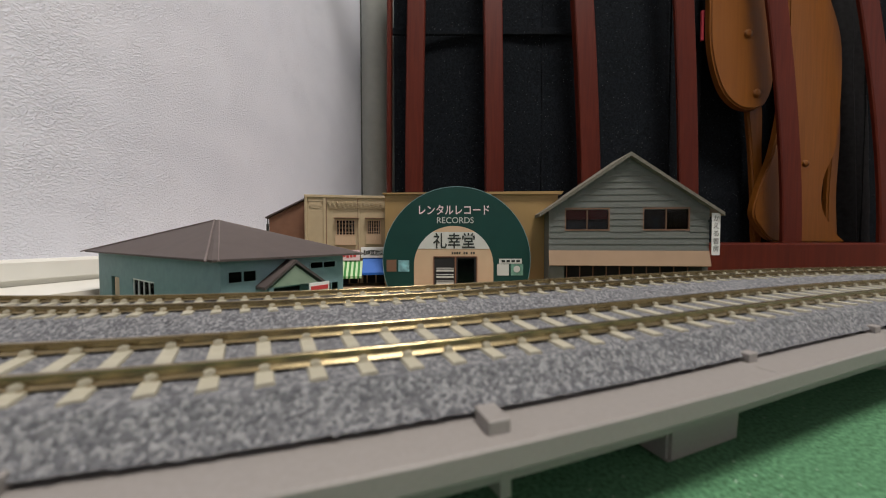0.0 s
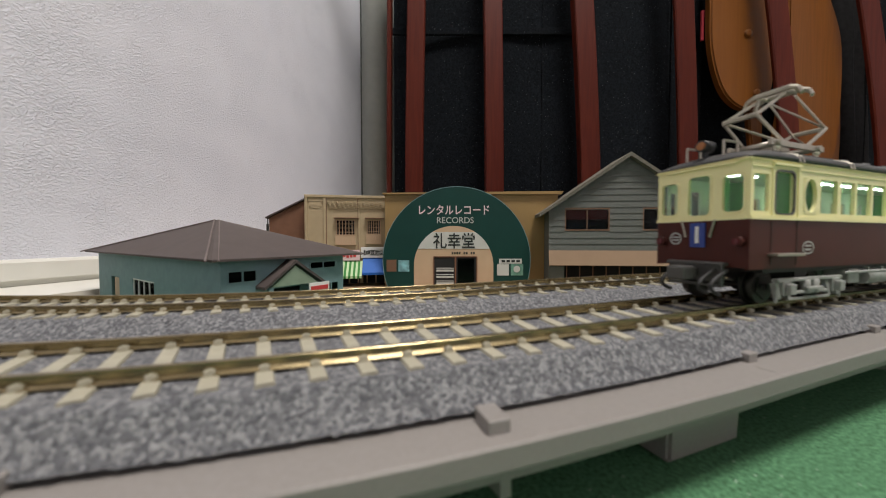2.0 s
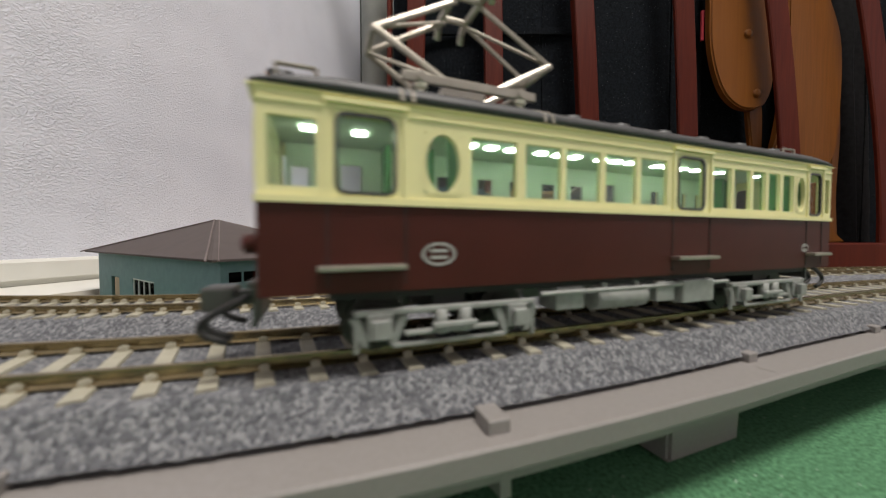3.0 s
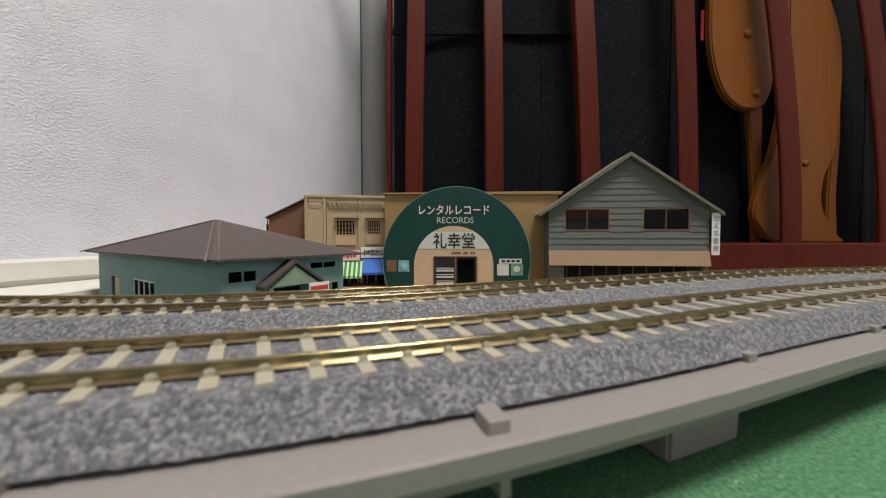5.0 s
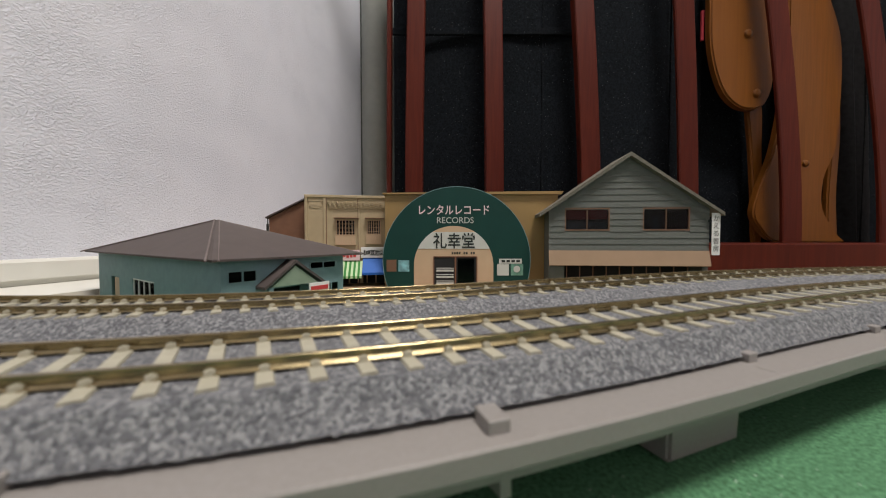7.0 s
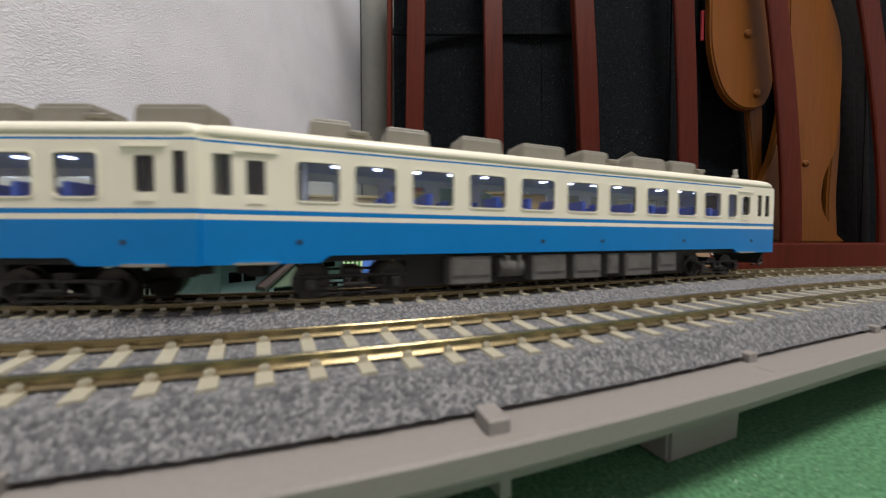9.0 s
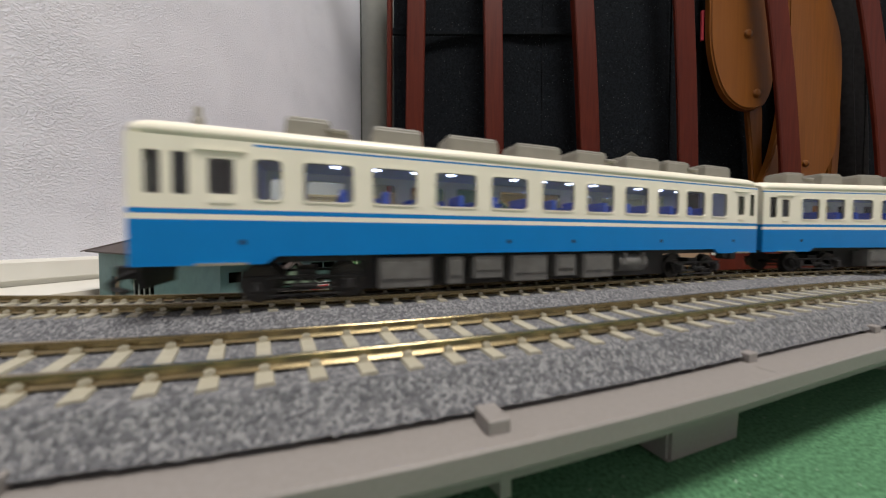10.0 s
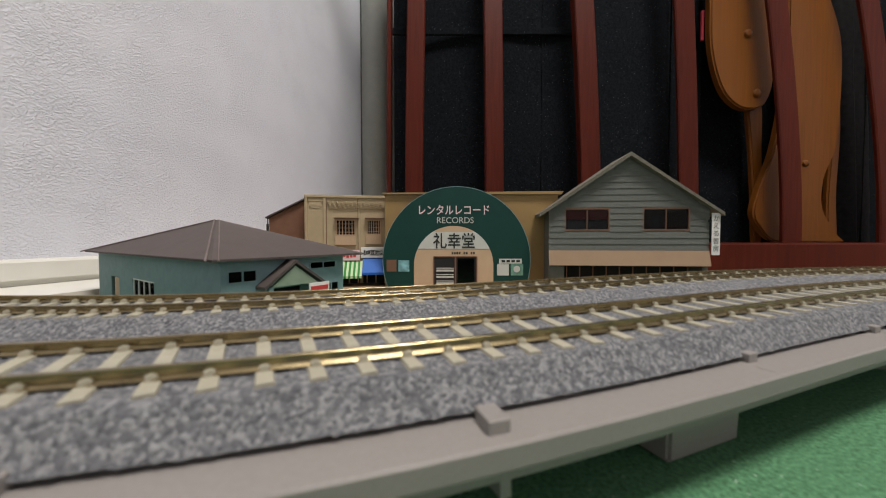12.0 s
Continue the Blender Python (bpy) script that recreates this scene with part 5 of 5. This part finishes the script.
        box(bm, 22, 55, min(s * (W - 1.2), s * (W - 6)), max(s * (W - 1.2), s * (W - 6)), 13, 18)
        part("bench", bm, M_INGREEN, t)
    # under the floor
    bm = bmesh.new()
    box(bm, -66, 66, -11, 11, 9.6, 12)
    part("underframe", bm, M_BLACKGEAR, t)
    for x0, x1, y0, y1, z0, z1, rd in ((-14, 0, -13, -6, 4, 9.6, True), (3, 9, -12.5, -5, 5, 9.6, False), (11, 22, -13, -5, 4.2, 9.6, False), (-24, -17, -12, -6, 5, 9.6, False), (-20, 20, 5, 12.5, 4.5, 9.6, False)):
        bm = bmesh.new()
        if rd:
            rod(bm, (x0, -10.5, 6.8), (x1, -10.5, 6.8), 2.6, 16)
            box(bm, x0 + 2, x0 + 3, -12, -9, 6, 10)
            box(bm, x1 - 3, x1 - 2, -12, -9, 6, 10)
        else:
            box(bm, x0, x1, y0, y1, z0, z1, bevel=0.4)
        part("underfloor_box", bm, M_GEAR, t)
    bm = bmesh.new()
    rod(bm, (-28, -12.4, 8.6), (28, -12.4, 8.6), 0.5, 6)
    part("air_pipe", bm, M_GEAR, t)
    ws = bogie(t, -46, 25, 5.0, 11.2, M_GEAR) + bogie(t, 46, 25, 5.0, 11.2, M_GEAR)
    return t, ws


def railcar(cab, label, wins, slim, doorw, acs, boxes):
    """A blue and ivory railcar; cab is the end (-1 or 1) with the driver's cab."""
    t = thing("railcar", mm(0, 0, 0), label, "railcar", "two-car train")
    L, W, ZB, ZT = 131.5, 16.7, 11.9, 46.2
    holes = [(a, b, 30.2, 41.6) for a, b in wins] + [(a, b, 31.0, 42.2) for a, b in slim] + [(a, b, 31.4, 41.0) for a, b in doorw]

    def pick(x, z):
        if x is None:
            return (24.3, 25.8, 27.2, 45.0, 45.6)
        return 1 if (z < 24.3 or 25.8 < z < 27.2 or (45.0 < z < 45.6 and cab * x < 104)) else 0

    for s in (-1, 1):
        y0, y1 = (-W, -W + 0.9) if s < 0 else (W - 0.9, W)
        bm = bmesh.new()
        holed(bm, -L, L, ZB + 2.2, ZT, y0, y1, holes, pick)
        side = part("side", bm, [M_IVORY, M_BLUE], t)
        for h in holes:
            pane(side, h[0], h[1], s * (W - 0.6), h[2], h[3], M_GLASS)
        side_frame(side, [h for h in holes if h[1] - h[0] > 6.5], s * W, s, M_IVORY, w=0.5)
        side_frame(side, [(h[0] + 0.15, h[1] - 0.15, h[2] + 0.15, h[3] - 0.15) for h in holes], s * (W - 0.3), s, M_ACGREY, "rubber_seal", 0.25, 0.05)
        for a, b in ((-L, -L + 34), (L - 34, L)):
            bm = bmesh.new()
            lo = ZB
            k0, k1 = (a, b - 3) if a < 0 else (a + 3, b)
            pts = [(a, ZB + 2.2), (k0, lo), (k1, lo), (b, ZB + 2.2)]
            prism(bm, [(x, z) for x, z in pts], "y", y0 + 0.01, y1)
            part("skirt", bm, M_BLUE, side)
        for a, b in doorw:
            bm = bmesh.new()
            box(bm, a - 3, b + 3, min(s * W, s * (W + 0.5)), max(s * W, s * (W + 0.5)), 43.0, 43.6)
            box(bm, a + 0.2, b - 0.2, min(s * W, s * (W + 0.25)), max(s * W, s * (W + 0.25)), 28.9, 30.1)
            part("door_trim", bm, M_IVORY, side)
            bm = bmesh.new()
            box(bm, a - 3, b + 3, min(s * W, s * (W + 1.2)), max(s * W, s * (W + 1.2)), ZB - 0.1, ZB + 0.6)
            part("step", bm, M_METAL, side)
        for x in (-106, -20, 10, 60, 112):
            bm = bmesh.new()
            rod(bm, (x, s * (W - 0.2), 18.2), (x, s * (W + 0.15), 18.2), 0.8, 8)
            part("filler_cap", bm, M_BLACKGEAR, side)
    # roof with rounded shoulders
    bm = vault(L, W, ZT, 5.8, 0.5, [(0, 0.93, 0.62), (0.8, 0.965, 0.8), (2.2, 0.985, 0.91), (4.5, 1.0, 0.97), (8.0, 1.0, 1.0)], 20)
    roof = part("roof", bm, M_IVORY, t, "ivory roof with rounded shoulders")
    for x0, x1, dome in acs:
        bm = bmesh.new()
        x0, x1 = x0 + (x1 - x0) * 0.03, x1 + (x1 - x0) * 0.04
        lo = [(x0, -6.2), (x1, -6.2), (x1, 6.2), (x0, 6.2)]
        v0 = [bm.verts.new((x, y, 51.0)) for x, y in lo]
        v1 = [bm.verts.new((x + (0.6 if x == x0 else -0.6), y * 0.98, 57.6)) for x, y in lo]
        v2 = [bm.verts.new((x + (1.4 if x == x0 else -1.4), y * 0.88, 58.8)) for x, y in lo]
        for a, b in ((v0, v1), (v1, v2)):
            for i in range(4):
                bm.faces.new((a[i], a[(i + 1) % 4], b[(i + 1) % 4], b[i]))
        bm.faces.new(v2)
        bm.faces.new(v0[::-1])
        bmesh.ops.bevel(bm, geom=bm.edges[:], offset=0.5, segments=2, affect="EDGES")
        unit = part("roof_unit", bm, M_ACGREY, roof, "grey rooftop air conditioning unit")
        if dome:
            bm = bmesh.new()
            box(bm, x1 - 1, x1 + 6, -6, 3, 51.2, 54.6, bevel=0.5)
            rod(bm, (x1 - 2, -6.4, 54.8), (x1 + 5, -6.4, 54.8), 0.8, 8)
            part("pipe", bm, M_ACGREY, unit)
    if cab:
        bm = bmesh.new()
        rod(bm, (cab * 119, -5, 50), (cab * 119, -5, 58.0), 1.0, 10)
        rod(bm, (cab * 119, -5, 50), (cab * 119, -5, 55), 1.5, 10)
        part("horn", bm, M_ACGREY, roof)
    # ends
    for s in (-1, 1):
        is_cab = s == cab
        ew = [(-14.4, -5.4, 31.2, 41.4), (-3.4, 3.4, 31.0, 41.8), (5.4, 14.4, 31.2, 41.4)] if is_cab else [(-4.5, 4.5, 16, 38)]

        def pick_end(x, z):
            if x is None:
                return (27.2,)
            return 1 if z < (27.2 if is_cab else 24.3) else 0

        bm = bmesh.new()
        holed(bm, -W + 0.9, W - 0.9, ZB + 1, ZT, -0.9, 0, ew, pick_end)
        # gable over the end, up to the roof
        prism(bm, [(y * 0.92, z) for y, z in arch(W, ZT, 3.4, 20, 0.5)], "y", -0.9, 0)
        end = part("end", bm, [M_IVORY, M_BLUE], t, m=mm(s * (L - 0.9), 0, 0, rz=90 * s))
        if is_cab:
            for h in ew:
                pane(end, h[0], h[1], -0.5, h[2], h[3], M_DARKGLASS)
            side_frame(end, ew, -0.9, -1, M_IVORY, w=0.5)
            bm = bmesh.new()
            prism(bm, [(-9, 20.0), (9, 20.0), (12.2, 26.7), (5.5, 26.7), (3.6, 24.4), (-3.6, 24.4), (-5.5, 26.7), (-12.2, 26.7)][::-1], "y", -1.25, -0.9)
            part("nose_panel", bm, M_BLUE, end)
            bm = bmesh.new()
            prism(bm, [(-12.4, 27.6), (12.4, 27.6), (8.2, 22.4), (-8.2, 22.4)], "y", -1.35, -0.9)
            for q in (-1, 1):
                prism(bm, [(q * x, z) for x, z in ((14.0, 25.4), (15.5, 25.4), (10.8, 16.8), (8.9, 16.8))][::q], "y", -1.3, -0.9)
            part("nose_flash", bm, M_IVORY, end, "ivory flash on the blue nose")
            for x in (-11.2, 11.2):
                bm = bmesh.new()
                rod(bm, (x * 1.1, -0.9, 23.4), (x * 1.1, -2.0, 23.4), 1.45, 14)
                lamp = part("tail_lamp", bm, M_IVORY, end)
                bm = bmesh.new()
                rod(bm, (x * 1.1, -2.0, 23.4), (x * 1.1, -2.3, 23.4), 1.0, 14)
                part("lens", bm, M_REDLAMP if cab < 0 else M_HEADLAMP, lamp, "glowing lens")
                bm = bmesh.new()
                rod(bm, (x * 0.62, -0.9, 19.8), (x * 0.62, -2.0, 19.8), 1.2, 12)
                part("jumper_socket", bm, M_METAL, end)
                bm = bmesh.new()
                rod(bm, (x * 0.92, -0.9, 45.6), (x * 0.92, -1.8, 45.6), 1.3, 12)
                part("marker_lamp", bm, M_ACGREY, end)
            bm = bmesh.new()
            box(bm, -4.6, 4.6, -1.7, -0.9, 44.6, 47.8, bevel=0.3)
            bd = part("headlamp_box", bm, M_ACGREY, end)
            bm = bmesh.new()
            for q in (-2.1, 2.1):
                rod(bm, (q, -1.7, 46.2), (q, -2.0, 46.2), 1.05, 14)
            part("lens", bm, M_DEST, bd, "glowing amber twin lenses")
            bm = bmesh.new()
            rod(bm, (0, -0.9, 19.6), (0, -1.8, 19.6), 2.4, 16)
            box(bm, -9, 9, -1.9, -1.4, 16.4, 17.0)
            part("front_gear", bm, M_METAL, end)
            bm = bmesh.new()
            prism(bm, [(-13, 12), (13, 12), (10.5, 5.5), (-10.5, 5.5)], "y", -1.5, 0)
            part("snow_guard", bm, M_BLACKGEAR, end)
        else:
            bm = bmesh.new()
            for k in range(4):
                box(bm, -6 + k * 0.1, 6 - k * 0.1, -0.9 - 0.75 * (k + 1), -0.9 - 0.75 * k - 0.15, 14, 46)
            part("gangway", bm, M_ACGREY, end, "grey gangway bellows")
        coupler(t, s * (L + 0.3), s, M_BLACKGEAR, hoses=is_cab)
    # inside
    bm = bmesh.new()
    box(bm, -L + 1, L - 1, -W + 1, W - 1, 15, 16)
    part("floor_plate", bm, M_GREYBOX, t)
    bm = bmesh.new()
    box(bm, -L + 1, L - 1, -W + 1, W - 1, 44.4, 45.0)
    part("inner_ceiling", bm, M_INBLUE, t)
    bm = bmesh.new()
    for i in range(14):
        x = -96 + i * 14.6
        box(bm, x, x + 2.2, -1.1, 1.1, 44.0, 44.4)
    part("interior_lamp", bm, M_LAMPCOOL, t, "glowing cool white interior lamps")
    for x in (-104.5, 106):
        bm = bmesh.new()
        box(bm, x - 0.4, x + 0.4, -W + 1, -4, 16, 44)
        box(bm, x - 0.4, x + 0.4, 4, W - 1, 16, 44)
        part("partition", bm, M_INBLUE, t)
    # added near-black blocks that shade the end windows from inside
    for x0, x1 in ((-L + 3, -L + 21), (L - 21, L - 3)):
        bm = bmesh.new()
        box(bm, x0, x1, -9, 9, 16, 44)
        part("end_shade_block", bm, M_INSHADE, t)
    first = None
    for i in range(15):
        for y in (-9.6, 9.6):
            m = mm(-92 + i * 13.4, y, 16)
            if first is None:
                bm = bmesh.new()
                box(bm, -1.0, 1.0, -5.4, 5.4, 0, 18.6, bevel=0.5)
                box(bm, -4.6, 4.6, -5.4, 5.4, 0, 6, bevel=0.5)
                first = part("seat", bm, M_SEATBLUE, t, "bright blue bench seat", m=m)
            else:
                again("seat", first, t, m)
    # under the floor
    bm = bmesh.new()
    box(bm, -126, 126, -12, 12, 12, 15)
    box(bm, -72, 72, -9, 9, 2.2, 12)
    part("underframe", bm, M_BLACKGEAR, t)
    for x0, x1, z0, kind in boxes:
        for s in (-1, 1):
            bm = bmesh.new()
            if kind:
                rod(bm, (x0, s * 12.5, 8.6), (x1, s * 12.5, 8.6), 3.9, 18)
                for x in (x0 + 2, x1 - 3):
                    box(bm, x, x + 1, s * 12.5 - 4.1, s * 12.5 + 4.1, 8, 13)
            else:
                box(bm, x0, x1, min(s * 9, s * 16), max(s * 9, s * 16), z0 - 1.8, 13, bevel=0.4)
                box(bm, x0 + 1, x1 - 1, min(s * 16, s * 16.4), max(s * 16, s * 16.4), z0 + 1.4, 11.5)
            part("underfloor_box", bm, M_UNDERBOX, t)
    ws = bogie(t, -90, 26, 5.4, 12.0, M_BLACKGEAR, False) + bogie(t, 90, 26, 5.4, 12.0, M_BLACKGEAR, False)
    return t, ws


tram_car, tram_wheels = tram()
REAR_W = [(-102.8, -95.8), (-90, -75.8), (-69.8, -55.4), (-48.6, -33.4), (-27.2, -12), (-5.0, 10), (16.6, 31), (37.6, 51.2), (57.6, 70.6), (76.4, 89.2), (94.6, 106)]
rear_car, rear_wheels = railcar(-1, "blue and ivory model railcar with red tail lamps lit", REAR_W, [(-128, -124.4), (-122, -118.4), (125.2, 128.8)], [(-114, -107.8), (115.2, 120.6)],
                                [(-96.5, -82, True), (-69, -50.5, False), (-41, -19, False), (-11, 12, False), (20, 38, True), (49, 72, False), (76.5, 94, True), (105, 127, False)],
                                [(-68, -50, 4.6, 0), (-44, -38, 5, 0), (-34, -22, 6.5, 0), (-18, -2, 4.8, 0), (2, 12, 6, 0), (16, 32, 4.8, 0), (36, 52, 0, 1)])
FRONT_W = [(-106.4, -94.6), (-90, -77.2), (-71.6, -57.2), (-51, -36.6), (-29.8, -14.8), (-8.3, 7.0), (13.6, 28.6), (35.4, 49), (55.4, 68), (74.2, 86.2), (92.2, 99)]
front_car, front_wheels = railcar(1, "blue and ivory model railcar leading the two-car train", FRONT_W, [(-127.2, -122.8), (117, 120.6), (123.6, 127.4)], [(-119.4, -114.6), (103.2, 110)],
                                  [(-104, -90, True), (-79, -62.6, False), (-50.5, -32, False), (-23.5, -1, False), (8, 24, True), (37.4, 61, False), (64.4, 84, True)],
                                  [(-58, -42, 4.8, 0), (-38, -28, 0, 1), (-24, -8, 5, 0), (-4, 10, 4.8, 0), (14, 20, 6, 0), (24, 40, 4.8, 0), (44, 56, 6, 0)])

TRAM_S = [(0, 372), (1.0, 272), (1.5, 216), (2.0, 156), (2.5, 99), (2.8, 63.5), (3.0, 42.2), (3.2, 23), (4.0, -62), (4.8, -145.5), (5.0, -170), (12, -930)]
REAR_S = [(0, -2230), (7.2, -602), (8.8, -237), (9.0, -197), (9.3, -134), (9.5, -86), (9.75, -16), (10.0, 58.5), (10.25, 114), (10.5, 171), (11.0, 325), (11.5, 428), (12.0, 535)]


def along(rows, t):
    for (a, p), (b, q) in zip(rows, rows[1:]):
        if t <= b:
            return p + (q - p) * (t - a) / (b - a)
    return rows[-1][1]


def car_pose(s, off, half):
    a, b = on_line(s - half, off), on_line(s + half, off)
    m, d = (a + b) / 2, b - a
    return mm(m.x, m.y, m.z, rz=math.degrees(math.atan2(d.y, d.x)))


def motions():
    times = [i / 5 for i in range(61)]
    for car, rows, shift, off, half in ((tram_car, TRAM_S, 0, -2.8, 46), (rear_car, REAR_S, 0, SPACING, 90), (front_car, REAR_S, 270.5, SPACING, 90)):
        walk(car, [(t, car_pose(along(rows, t) + shift, off, half)) for t in times])
    for wheels, rows, r in ((tram_wheels, TRAM_S, 5.0), (rear_wheels, REAR_S, 5.4), (front_wheels, REAR_S, 5.4)):
        step = 1 / 15 if r < 5.2 else 1 / 30
        for w in wheels:
            x, z = w.matrix_basis.translation.x / U, r
            walk(w, [(i * step, mm(x, 2.8 if r < 5.2 else 0, z, ry=math.degrees(along(rows, i * step) / (r + 1.1)))) for i in range(round(12 / step) + 1)])


motions()
